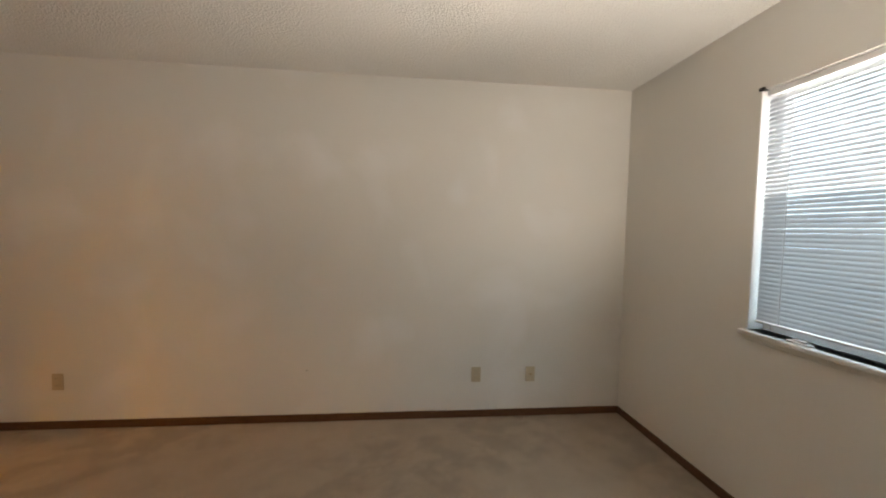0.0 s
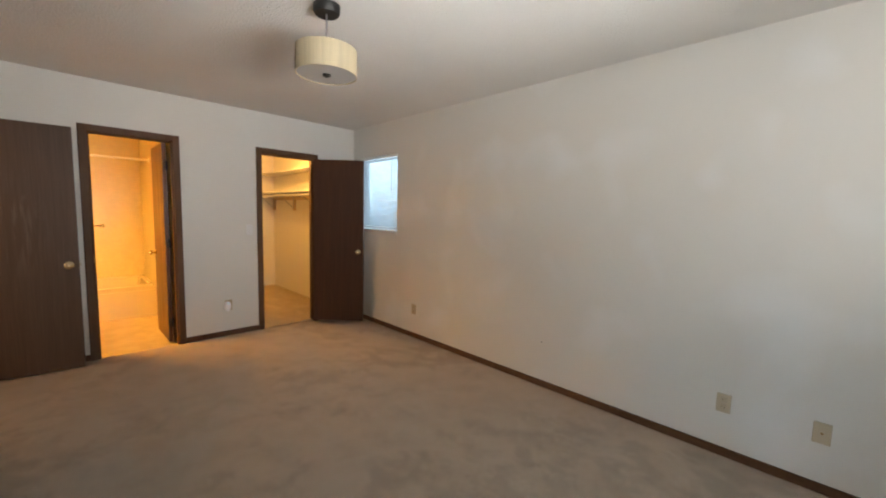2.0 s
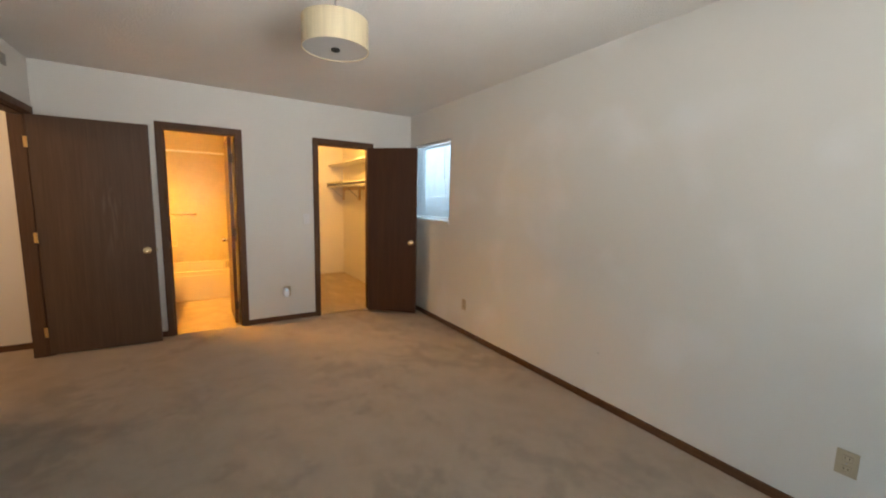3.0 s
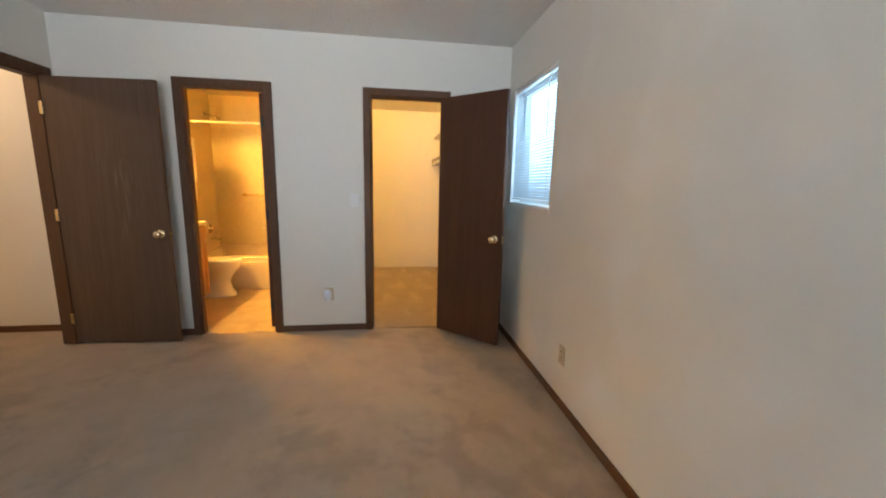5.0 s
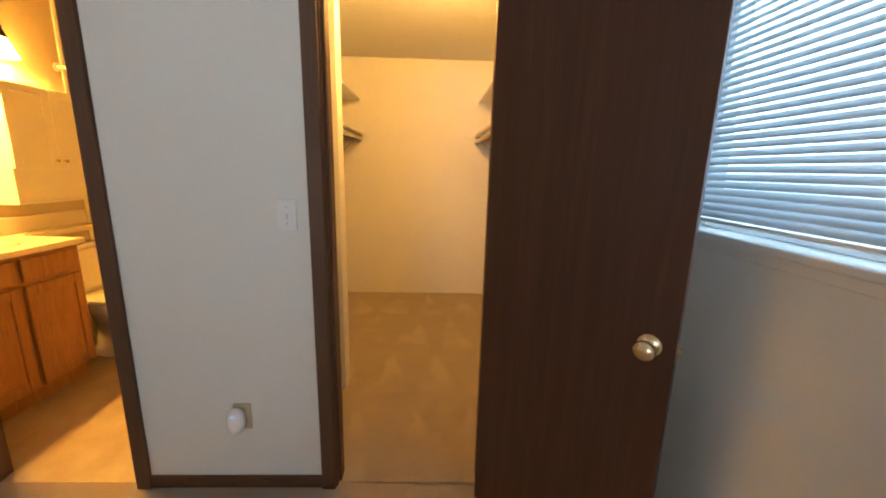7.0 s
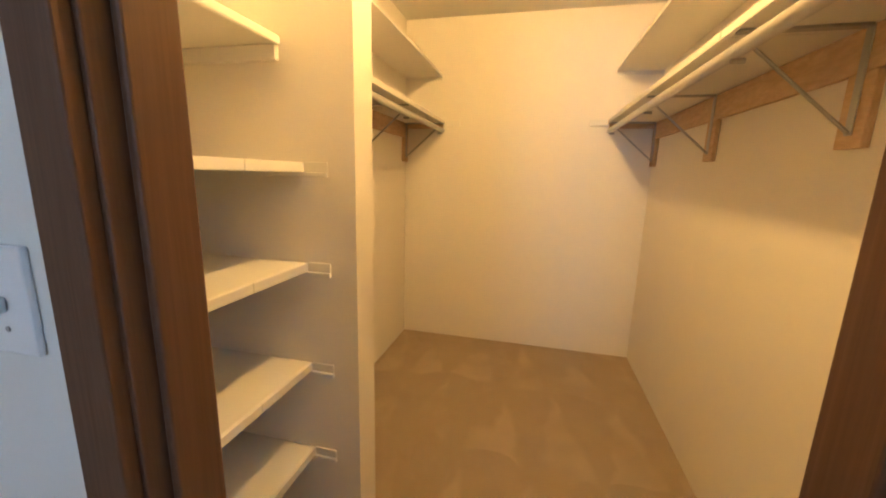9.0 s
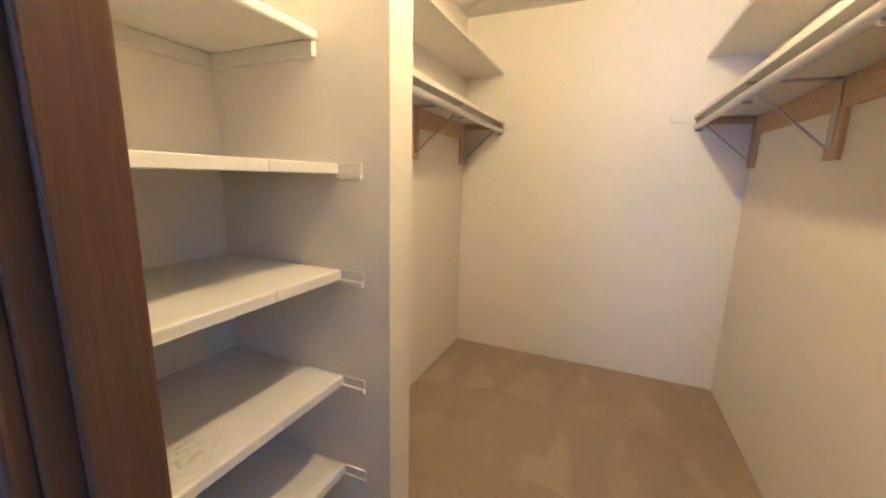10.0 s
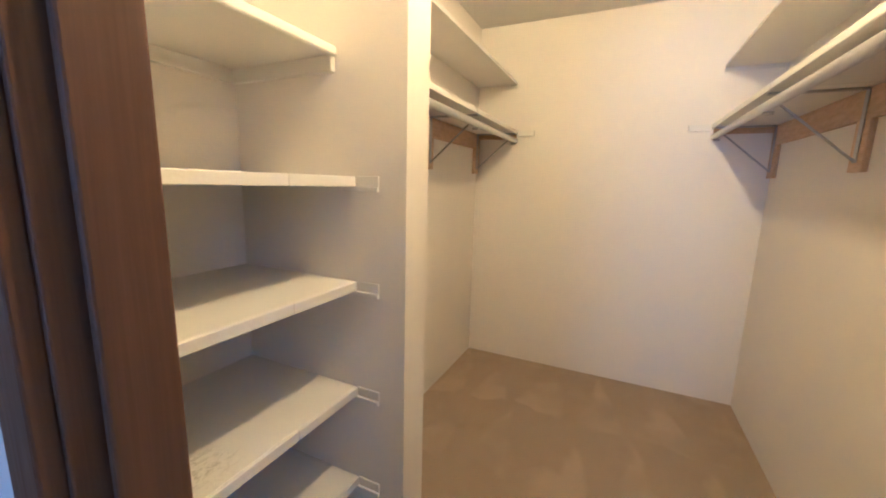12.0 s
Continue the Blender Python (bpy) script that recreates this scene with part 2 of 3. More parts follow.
# ---- building helpers ----
def box(bm, a, b, bevel=0.0, segments=1):
    """An upright box between two corners."""
    lo = [min(p, q) for p, q in zip(a, b)]
    hi = [max(p, q) for p, q in zip(a, b)]
    m = Matrix.Translation([(p + q) / 2 for p, q in zip(lo, hi)]) @ Matrix.Diagonal([q - p for p, q in zip(lo, hi)] + [1])
    vs = bmesh.ops.create_cube(bm, size=1, matrix=m)["verts"]
    if bevel:
        es = list({e for v in vs for e in v.link_edges})
        bmesh.ops.bevel(bm, geom=es, offset=bevel, segments=segments, affect="EDGES", profile=0.5)
    return bm


def boxes(*items, bevel=0.0, segments=1):
    bm = bmesh.new()
    for a, b in items:
        box(bm, a, b, bevel, segments)
    return bm


def lathe(profile, m=None, steps=28, bm=None):
    """Turns (radius, height) pairs round z."""
    bm = bm or bmesh.new()
    m = m or Matrix()
    rings = []
    for r, z in profile:
        if r < 1e-5:
            rings.append([bm.verts.new(m @ Vector((0, 0, z)))] * steps)
        else:
            rings.append([bm.verts.new(m @ Vector((r * math.cos(2 * math.pi * i / steps), r * math.sin(2 * math.pi * i / steps), z))) for i in range(steps)])
    for p, q in zip(rings, rings[1:]):
        for i in range(steps):
            j = (i + 1) % steps
            vs = list(dict.fromkeys((p[i], p[j], q[j], q[i])))
            if len(vs) > 2:
                bm.faces.new(vs)
    bmesh.ops.recalc_face_normals(bm, faces=bm.faces)
    return bm


def tube(a, b, r, steps=16, bm=None):
    a, b = Vector(a), Vector(b)
    d = b - a
    m = Matrix.Translation(a) @ d.to_track_quat("Z", "Y").to_matrix().to_4x4()
    return lathe([(0, 0), (r, 0), (r, d.length), (0, d.length)], m, steps, bm)


def oval_loft(rings, steps=28):
    """Rings of (cx, cy, rx, ry, z) skinned into a closed body."""
    bm = bmesh.new()
    loops = [[bm.verts.new((cx + rx * math.cos(2 * math.pi * i / steps), cy + ry * math.sin(2 * math.pi * i / steps), z)) for i in range(steps)] for cx, cy, rx, ry, z in rings]
    for p, q in zip(loops, loops[1:]):
        for i in range(steps):
            j = (i + 1) % steps
            bm.faces.new((p[i], p[j], q[j], q[i]))
    bm.faces.new(loops[0][::-1])
    bm.faces.new(loops[-1])
    bmesh.ops.recalc_face_normals(bm, faces=bm.faces)
    return bm


def mesh_of(name, bm, mat, smooth=False):
    me = bpy.data.meshes.new(name)
    bm.to_mesh(me)
    bm.free()
    me.materials.append(mat)
    if smooth:
        for p in me.polygons:
            p.use_smooth = True
        me.set_sharp_from_angle(angle=radians(40))
    return me


def part(name, bm, mat, parent, label="", smooth=False):
    ob = new(name, mesh_of(name, bm, mat, smooth))
    ob.parent = parent
    return tagged(ob, label) if label else ob


def thing(name, label, category, m=None, group=""):
    ob = new(name)
    ob.matrix_world = m or Matrix()
    return tagged(ob, label, category, group)


def structure(name, bm, mat, label="", category=""):
    return tagged(new(name, mesh_of(name, bm, mat)), label, category, kind="structure")


def wall(name, axis, a, b, lo, hi, z0, z1, mat, holes=(), label=""):
    """A wall across axis from a to b, running lo to hi, with holes (lo, hi, z0, z1)."""
    cuts = sorted({lo, hi, *(h[0] for h in holes), *(h[1] for h in holes)})
    bm = bmesh.new()
    z0 = FZ - 0.05
    for p, q in zip(cuts, cuts[1:]):
        spans = [(z0, z1)]
        for h in holes:
            if h[0] <= p and h[1] >= q:
                spans = [s for u, w in spans for s in ((u, min(w, h[2] if h[2] > 0 else z0)), (max(u, h[3]), w)) if s[1] - s[0] > 1e-6]
        for u, w in spans:
            if axis == "x":
                box(bm, (a, p, u), (b, q, w))
            else:
                box(bm, (p, a, u), (q, b, w))
    bmesh.ops.remove_doubles(bm, verts=bm.verts, dist=1e-5)
    return structure(name, bm, mat, label, "wall")


# ---- structure ----
RH, CH, T, FZ = 2.485, 2.40, 0.085, -0.011
EAST, SOUTH, SAG_Y = 5.39, -3.52, -1.30
BATH_Y, BATH_X = -3.45, -2.36
CLO, CLO_X = (-1.203, -0.590), -2.623
BAT = (-2.650, -2.045)
ENT = (0.100, 1.260)
DH = 2.03
W1 = (-2.56, -1.085, 0.925, 2.10)
W2 = (0.140, 0.967, 1.180, 2.098)



def sag(y):
    """The bedroom floor has settled towards the long outside wall."""
    return -0.034 * max(0.0, (y - SAG_Y) / -SAG_Y)


def settled(bm):
    for v in bm.verts:
        v.co.z += sag(v.co.y)
    return bm


structure("floor", settled(boxes(((-0.02, SOUTH - 0.06, -0.1), (EAST, SAG_Y, FZ)), ((-0.02, SAG_Y, -0.1), (EAST, 0, FZ)))), CARPET, "worn beige cut-pile carpet with darker stains", "carpet")
structure("floor_closet", boxes(((CLO_X, -1.96, -0.1), (-0.02, -0.08, FZ))), CLOSET_CARPET, "tan closet carpet with triangular vacuum marks", "carpet")
structure("floor_bath", boxes(((BATH_X - 0.1, BATH_Y - 0.05, -0.1), (-0.02, -2.0, FZ - 0.004))), VINYL, "beige sheet vinyl bathroom floor", "floor")
structure("floor_hall", boxes(((-1.9, -6.2, -0.1), (1.65, SOUTH - 0.06, FZ))), CARPET, "beige hall carpet", "carpet")
structure("ceiling", boxes(((-T / 2, SOUTH - 0.05, RH), (EAST + 0.05, 0.05, RH + 0.1))), CEILING, "white popcorn-textured bedroom ceiling", "ceiling")
structure("ceiling_closet", boxes(((CLO_X - 0.05, -2.0, CH), (-T / 2, -0.03, CH + 0.08))), CEILING, "textured closet ceiling", "ceiling")
structure("ceiling_bath", boxes(((BATH_X - 0.05, BATH_Y - 0.05, 2.44), (-T / 2, -2.0, 2.52))), BATH_WALL, "plain painted bathroom ceiling", "ceiling")
structure("ceiling_hall", boxes(((-1.9, -6.2, 2.44), (1.65, SOUTH - 0.06, 2.52))), CEILING, "textured hall ceiling", "ceiling")

wall("wall_west", "x", -T, 0, SOUTH - 0.12, 0, 0, RH, WALL, ((CLO[0] - 0.02, CLO[1] + 0.02, 0, DH + 0.02), (BAT[0] - 0.02, BAT[1] + 0.02, 0, DH + 0.02)), "off-white painted wall with two doorways")
wall("wall_north", "y", 0, 0.14, -T, EAST + 0.14, 0, RH, PATCHED_WALL, (W2,), "long off-white wall with touched-up paint, its sheen coloured in as lighter blots")
wall("wall_east", "x", EAST, EAST + 0.14, SOUTH - 0.12, 0, 0, RH, WALL, (W1,), "off-white wall with a wide window")
wall("wall_south", "y", SOUTH - 0.12, SOUTH, 0, EAST, 0, RH, WALL, ((ENT[0] - 0.02, ENT[1] + 0.02, 0, DH + 0.02),), "off-white wall with the entry doorway")
wall("wall_closet_north", "y", -0.08, 0, CLO_X - 0.1, -T, 0, RH, CLOSET_WALL, (), "cream painted closet wall")
wall("wall_closet_back", "x", CLO_X - 0.1, CLO_X, -2.0, -0.08, 0, RH, CLOSET_WALL, (), "cream painted closet wall")
wall("wall_closet_south", "y", -2.0, -1.84, CLO_X, -0.854, 0, RH, CLOSET_WALL, (), "cream painted closet wall")
wall("wall_closet_niche", "y", -2.0, -1.955, -0.854, -T, 0, RH, CLOSET_WALL, (), "cream wall behind the closet shelves")
wall("wall_closet_partition", "x", -0.854, -0.736, -1.955, -1.331, 0, CH, CLOSET_WALL, (), "short painted partition between shelves and hanging space")
wall("wall_bath_north", "y", -2.035, -2.0, BATH_X - 0.1, -T, 0, 2.44, BATH_WALL, (), "tan painted bathroom wall")
wall("wall_bath_back", "x", BATH_X - 0.1, BATH_X, BATH_Y - 0.1, -2.035, 0, 2.44, SURROUND, (), "tan tub surround wall")
wall("wall_bath_south", "y", BATH_Y - 0.1, BATH_Y, BATH_X, -T, 0, 2.44, BATH_WALL, (), "tan painted bathroom wall")
wall("wall_hall_west", "x", -0.30, -0.20, -6.2, BATH_Y - 0.1, 0, 2.44, WALL, ((-5.27, -4.485, 0, DH + 0.02),), "off-white hall wall with a further doorway")
wall("wall_hall_east", "x", 1.6, 1.7, -6.2, SOUTH - 0.12, 0, 2.44, WALL, (), "off-white hall wall")
wall("wall_hall_end", "y", -6.3, -6.2, -1.9, 1.65, 0, 2.44, WALL, (), "off-white hall wall")
wall("wall_far_room", "x", -1.9, -1.8, -6.2, BATH_Y - 0.1, 0, 2.44, WALL, (), "off-white wall of a further room")
structure("ground", boxes(((-60, -60, -0.5), (60, 60, -0.3))), GRASS, "lawn outside the windows", "lawn")

# Pale slab added to brighten the ground behind the blind; its material is assumed.
structure("pavement", boxes(((5.60, -14.0, -0.32), (15.0, 10.0, -0.27)), bevel=0.01), CONCRETE, "pale concrete slab added outside so the ground looks bright through the blind", "pavement")

# tub surround panel on the bathroom's side wall
structure("trim_surround", boxes(((BATH_X, BATH_Y, 0), (-1.56, BATH_Y + 0.006, 2.435))), SURROUND, "tan laminate tub surround", "wall panel")
structure("trim_surround_edge", boxes(((-1.56, BATH_Y, 0), (-1.535, BATH_Y + 0.012, 2.435)), bevel=0.002), TRIM_WHITE, "white strip edging the tub surround", "trim")


def door_trim(name, axis, face, sign, back, lo, hi, both=False, inward=False, label="dark-stained wooden door casing"):
    """Casing, jambs, head and stops round an opening, in dark stained wood. face: the wall's face; back: its other face."""
    root = thing(name, label, "door frame")
    root["kind"] = "structure"
    w, th, j = 0.062, 0.018, 0.02

    def bar(nm, u0, u1, d0, d1, z0, z1, bev=0.0025):
        a, b = ((d0, u0, z0), (d1, u1, z1)) if axis == "x" else ((u0, d0, z0), (u1, d1, z1))
        part(nm, boxes((a, b), bevel=bev, segments=2), TRIM_WOOD, root)

    sides = [(face, face + sign * th)] + ([(back - sign * th, back)] if both else [])
    for d0, d1 in sides:
        bar("casing", lo - w, lo - 0.006, d0, d1, FZ - 0.03, DH + w)
        bar("casing", hi + 0.006, hi + w, d0, d1, FZ - 0.03, DH + w)
        bar("casing", lo - 0.006, hi + 0.006, d0, d1, DH + 0.006, DH + w)
    e = sign * 0.001
    bar("jamb", lo - j, lo, back - e, face + e, FZ - 0.03, DH, 0.002)
    bar("jamb", hi, hi + j, back - e, face + e, FZ - 0.03, DH, 0.002)
    bar("jamb", lo - j, hi + j, back - e, face + e, DH, DH + j, 0.002)
    d0, d1 = (face, back + sign * 0.037) if inward else (face - sign * 0.023, back + sign * 0.002)
    d0, d1 = min(d0, d1), max(d0, d1)
    bar("stop", lo, lo + 0.011, d0, d1, FZ, DH - 0.011, 0.003)
    bar("stop", hi - 0.011, hi, d0, d1, FZ, DH - 0.011, 0.003)
    bar("stop", lo, hi, d0, d1, DH - 0.011, DH, 0.003)
    return root


cf = door_trim("door_frame_closet", "x", 0, 1, -T, *CLO)
bf = door_trim("door_frame_bath", "x", 0, 1, -T, *BAT, inward=True)
door_trim("door_frame_entry", "y", SOUTH, 1, SOUTH - 0.12, *ENT)
door_trim("door_frame_hall", "x", -0.20, 1, -0.30, -5.25, -4.505)
part("strike_plate", boxes(((-0.035, CLO[0] - 0.001, 0.80), (-0.006, CLO[0] + 0.0025, 0.86))), BRASS, cf, "small brass strike plate")
part("strike_plate", boxes(((-0.035, BAT[0] - 0.001, 0.88), (0.0, BAT[0] + 0.0025, 0.95))), NICKEL, bf, "small bright strike plate")


def baseboard(name, a, b):
    return structure(name, settled(boxes((a, b), bevel=0.005, segments=2)), BASE_WOOD, "thin dark-stained wooden baseboard", "baseboard")


BH = 0.047
baseboard("baseboard_north", (0.0, -0.012, FZ), (EAST, 0, BH))
baseboard("baseboard_east", (EAST - 0.012, SOUTH, FZ), (EAST, SAG_Y, BH))
baseboard("baseboard_east_end", (EAST - 0.012, SAG_Y, FZ), (EAST, -0.012, BH))
baseboard("baseboard_west_mid", (0, BAT[1] + 0.062, FZ), (0.012, CLO[0] - 0.062, BH))
baseboard("baseboard_west_end", (0, CLO[1] + 0.062, FZ), (0.012, -0.012, BH))
baseboard("baseboard_west_start", (0, SOUTH, FZ), (0.012, BAT[0] - 0.062, BH))
baseboard("baseboard_south", (ENT[1] + 0.062, SOUTH, FZ), (EAST - 0.012, SOUTH + 0.012, BH))
baseboard("baseboard_hall", (-0.20, -4.443, FZ), (-0.188, SOUTH - 0.12, BH))


# ---- windows and blinds ----
def window(name, m, width, height, lining, bottom_lip, label):
    """Local x along the wall, y into the room, z up from the sill; the wall's room face is at y = 0."""
    root = tagged(new(name), label, "window", kind="structure")
    root.matrix_world = m
    h = width / 2
    for x in (-h, h - 0.045):
        part("window_frame", boxes(((x, -0.135, 0), (x + 0.045, -0.085, height)), bevel=0.003), WHITE_PLASTIC, root)
    for z in (0, height - 0.045):
        part("window_frame", boxes(((-h + 0.045, -0.135, z), (h - 0.045, -0.085, z + 0.045)), bevel=0.003), WHITE_PLASTIC, root)
    if width > 1:
        part("mullion", boxes(((-0.02, -0.13, 0.045), (0.02, -0.09, height - 0.045)), bevel=0.003), WHITE_PLASTIC, root)
    for x0, x1 in ((-h + 0.045, -0.02), (0.02, h - 0.045)) if width > 1 else ((-h + 0.045, h - 0.045),):
        p = part("pane", boxes(((x0, -0.113, 0.045), (x1, -0.109, height - 0.045))), GLASS, root)
        p.visible_shadow = False
    for x in (-h, h - 0.006):
        part("reveal", boxes(((x, -0.085, 0.0), (x + 0.006, -0.001, height))), TRIM_WHITE, root)
    part("window_sill", boxes(((-h - lining, -0.085, -0.022), (h + lining, bottom_lip, 0.0)), bevel=0.005, segments=2), TRIM_WHITE, root, "white painted sill")
    part("apron", boxes(((-h - lining * 0.4, 0.0, -0.050), (h + lining * 0.4, 0.005, -0.022)), bevel=0.002), WALL, root)
    return root


def blind(name, m, width, height, pitch, drop, ladders, label, lean=57):
    """Mini blind: headrail, tilted slats, ladder cords, bottom rail, tilt wand."""
    root = thing(name, label, "window blind", m)
    h = width / 2 - 0.012
    part("headrail", boxes(((-h, -0.018, height - 0.032), (h, 0.018, height - 0.004)), bevel=0.003), WHITE_PLASTIC, root)
    part("bottom_rail", boxes(((-h, -0.012, drop), (h, 0.012, drop + 0.012)), bevel=0.004, segments=2), WHITE_PLASTIC, root)
    bm = bmesh.new()
    n, wdt, tilt = 4, 0.0255, radians(lean)
    rows = []
    for i in range(n + 1):
        s = (i / n - 0.5) * wdt
        crown = 0.0016 * (1 - (2 * i / n - 1) ** 2)
        rows.append((s * math.cos(tilt) + crown * math.sin(tilt), -s * math.sin(tilt) + crown * math.cos(tilt)))
    vs = [[bm.verts.new((x, y, z)) for y, z in rows] for x in (-h, h)]
    for i in range(n):
        bm.faces.new((vs[0][i], vs[1][i], vs[1][i + 1], vs[0][i + 1]))
    slat = mesh_of("slat", bm, SLAT, True)
    z = drop + 0.026
    k = 0
    while z < height - 0.04:
        ob = new("slat", slat)
        ob.parent = root
        ob.matrix_basis = pose(0, 0, z, 1.2 * math.sin(k * 2.3), 0.05 * math.sin(k * 1.7), 0)
        z += pitch
        k += 1
    for x in ladders:
        bm = bmesh.new()
        for y in (-0.0105, 0.0105):
            tube((x, y, drop + 0.01), (x, y, height - 0.03), 0.0011, 6, bm)
        part("ladder_cord", bm, WHITE_PLASTIC, root)
    part("tilt_wand", tube((-h + 0.10, 0.022, height - 0.45), (-h + 0.10, 0.022, height - 0.03), 0.004, 8), WHITE_PLASTIC, root)
    return root


m_east = pose(EAST, (W1[0] + W1[1]) / 2, W1[2], 0, 0, 90)
m_north = pose((W2[0] + W2[1]) / 2, 0, W2[2], 0, 0, 180)
w1, w2 = W1[1] - W1[0], W2[1] - W2[0]
window("window_1", m_east, w1, W1[3] - W1[2], 0.022, 0.030, "wide white sliding window with a painted sill")
w_east = bpy.data.objects["window_1"]
part("window_latch", boxes(((0.43, -0.016, 0.0), (0.53, 0.012, 0.010)), ((0.45, -0.008, 0.010), (0.51, 0.006, 0.018)), bevel=0.003, segments=2), WHITE_PLASTIC, w_east, "white window latch on the sill")
window("window_2", m_north, w2, W2[3] - W2[2], 0.0, 0.012, "small white sliding window with a painted sill")
blind("window_blind", m_east @ pose(0, -0.035, 0), w1 - 0.012, W1[3] - W1[2], 0.0215, 0.040, (-0.60, 0.0, 0.60), "white mini blind with tilted slats over the wide window")
blind("window_blind", m_north @ pose(0, -0.022, 0), w2 - 0.012, W2[3] - W2[2], 0.0215, 0.026, (-0.31, 0.31), "white mini blind with tilted slats over the small window", 53)
for x in (-w1 / 2 + 0.012, w1 / 2 - 0.012):
    ob = tagged(new("blind_bracket", mesh_of("blind_bracket", boxes(((x - 0.012, -0.02, W1[3] - W1[2] - 0.004), (x + 0.016, 0.012, W1[3] - W1[2] + 0.012)), bevel=0.002), BLACK)), "small dark metal blind bracket at the window head", "bracket", "blind brackets")
    ob.matrix_world = m_east


# ---- doors ----
def knob(parent, m, mat, nm="knob"):
    return part(nm, lathe([(0, 0.0), (0.031, 0.0), (0.031, 0.004), (0.024, 0.010), (0.012, 0.013), (0.011, 0.030), (0.020, 0.037), (0.027, 0.047), (0.026, 0.057), (0.018, 0.064), (0.006, 0.066), (0.006, 0.068), (0, 0.068)], m, 24), mat, parent, "round metal knob with a rosette", True)


def door(name, hinge, heading, width, mat, label, knob_mat, hinge_mat, face=1, reach=0.022):
    """Leaf along local x from the hinge edge; the camera-side face at y = 0, its thickness on the side of face."""
    root = thing(name, label, "door", pose(*hinge, 0.004, 0, 0, heading))
    t = 0.035 * face
    part("door_leaf", boxes(((0.003, 0, 0), (width, t, DH - 0.009)), bevel=0.0015), mat, root)
    pin = -0.004 if face > 0 else t - 0.003 * face * -1
    kx = width - 0.062
    knob(root, pose(kx, 0, 0.885, 90 * face, 0, 0), knob_mat)
    knob(root, pose(kx, t, 0.885, -90 * face, 0, 0), knob_mat)
    part("latch_plate", boxes(((width - 0.001, t * 0.2, 0.855), (width + 0.002, t * 0.8, 0.915))), knob_mat, root)
    part("latch_bolt", boxes(((width, t * 0.35, 0.877), (width + 0.011, t * 0.65, 0.893)), bevel=0.002), knob_mat, root)
    for z in (0.20, 1.02, 1.80) if hinge_mat else ():
        h = part("hinge", boxes(((-0.001, t * 0.05, z - 0.044), (0.0025, t * 0.95, z + 0.044))), hinge_mat, root)
        part("hinge_pin", tube((0, pin, z - 0.046), (0, pin, z + 0.046), 0.006, 10), hinge_mat, h)
        part("hinge_leaf", boxes(((-reach, pin - 0.0012, z - 0.044), (0.0, pin + 0.0012, z + 0.044))), hinge_mat, h)
    return root


door("closet_door", (0.072, -0.622), 45.5, 0.626, DOOR_WOOD, "dark brown flush wooden closet door standing open", NICKEL, None, 1)
door("entry_door", (0.112, -3.535), 85.8, 0.788, ENTRY_WOOD, "worn dark brown flush wooden entry door standing open against the wall", NICKEL, BRASS, 1)
door("bathroom_door", (-0.092, -2.112), 180.8, 0.60, DOOR_WOOD, "dark brown flush bathroom door opened inward", BRASS, DARK_SLOT, -1, 0.008)


# ---- wall fittings ----
def outlet(m, mat, label, jack=False, group="wall outlets"):
    """Local x across the plate, y out of the wall, z up; centre at the origin."""
    root = thing("wall_outlet", label, "outlet", m, group)
    part("cover_plate", boxes(((-0.036, 0, -0.058), (0.036, 0.006, 0.058)), bevel=0.003, segments=2), mat, root)
    if jack:
        part("jack", lathe([(0, 0.006), (0.006, 0.006), (0.006, 0.010), (0.0025, 0.010), (0.0025, 0.013), (0, 0.013)], pose(0, 0, 0, -90), 12), BRASS, root)
    else:
        for z in (-0.024, 0.024):
            r = part("receptacle", boxes(((-0.017, 0.005, z - 0.014), (0.017, 0.0085, z + 0.014)), bevel=0.003, segments=2), mat, root)
            for x in (-0.007, 0.007):
                part("slot", boxes(((x - 0.0012, 0.0084, z - 0.004), (x + 0.0012, 0.0092, z + 0.006))), DARK_SLOT, r)
        part("screw", lathe([(0, 0.006), (0.003, 0.006), (0.003, 0.0075), (0, 0.0075)], pose(0, 0, 0, -90), 8), STEEL, root)
    return root


outlet(pose(1.306, 0, 0.288, 0, 0, 180), IVORY, "ivory duplex outlet low on the long wall")
outlet(pose(4.230, 0, 0.288, 0, 0, 180), IVORY, "ivory duplex outlet low on the long wall")
outlet(pose(4.657, 0, 0.285, 0, 0, 180), IVORY, "ivory cable jack plate low on the wall", True)
outlet(pose(0, -1.579, 0.330, 0, 0, -90), IVORY, "ivory duplex outlet behind a plugged-in night light")

plug = thing("night_light", "white oval plug-in night light with a blue glow in the outlet", "night light", pose(0.0095, -1.596, 0.322, 0, 0, -90))
body = oval_loft([(0, 0, 0.032, 0.050, 0.0), (0, 0, 0.037, 0.057, 0.012), (0, 0, 0.035, 0.054, 0.026), (0, 0, 0.026, 0.042, 0.036), (0, 0, 0.012, 0.022, 0.040)], 24)
body.transform(pose(0, 0, 0, -90))
part("body", body, BRIGHT_PLASTIC, plug, smooth=True)
part("indicator", oval_loft([(0, -0.034, 0.010, 0.006, 0.030), (0, -0.034, 0.008, 0.005, 0.039)], 14), LED, plug).matrix_basis = pose(0, 0, 0, -90)

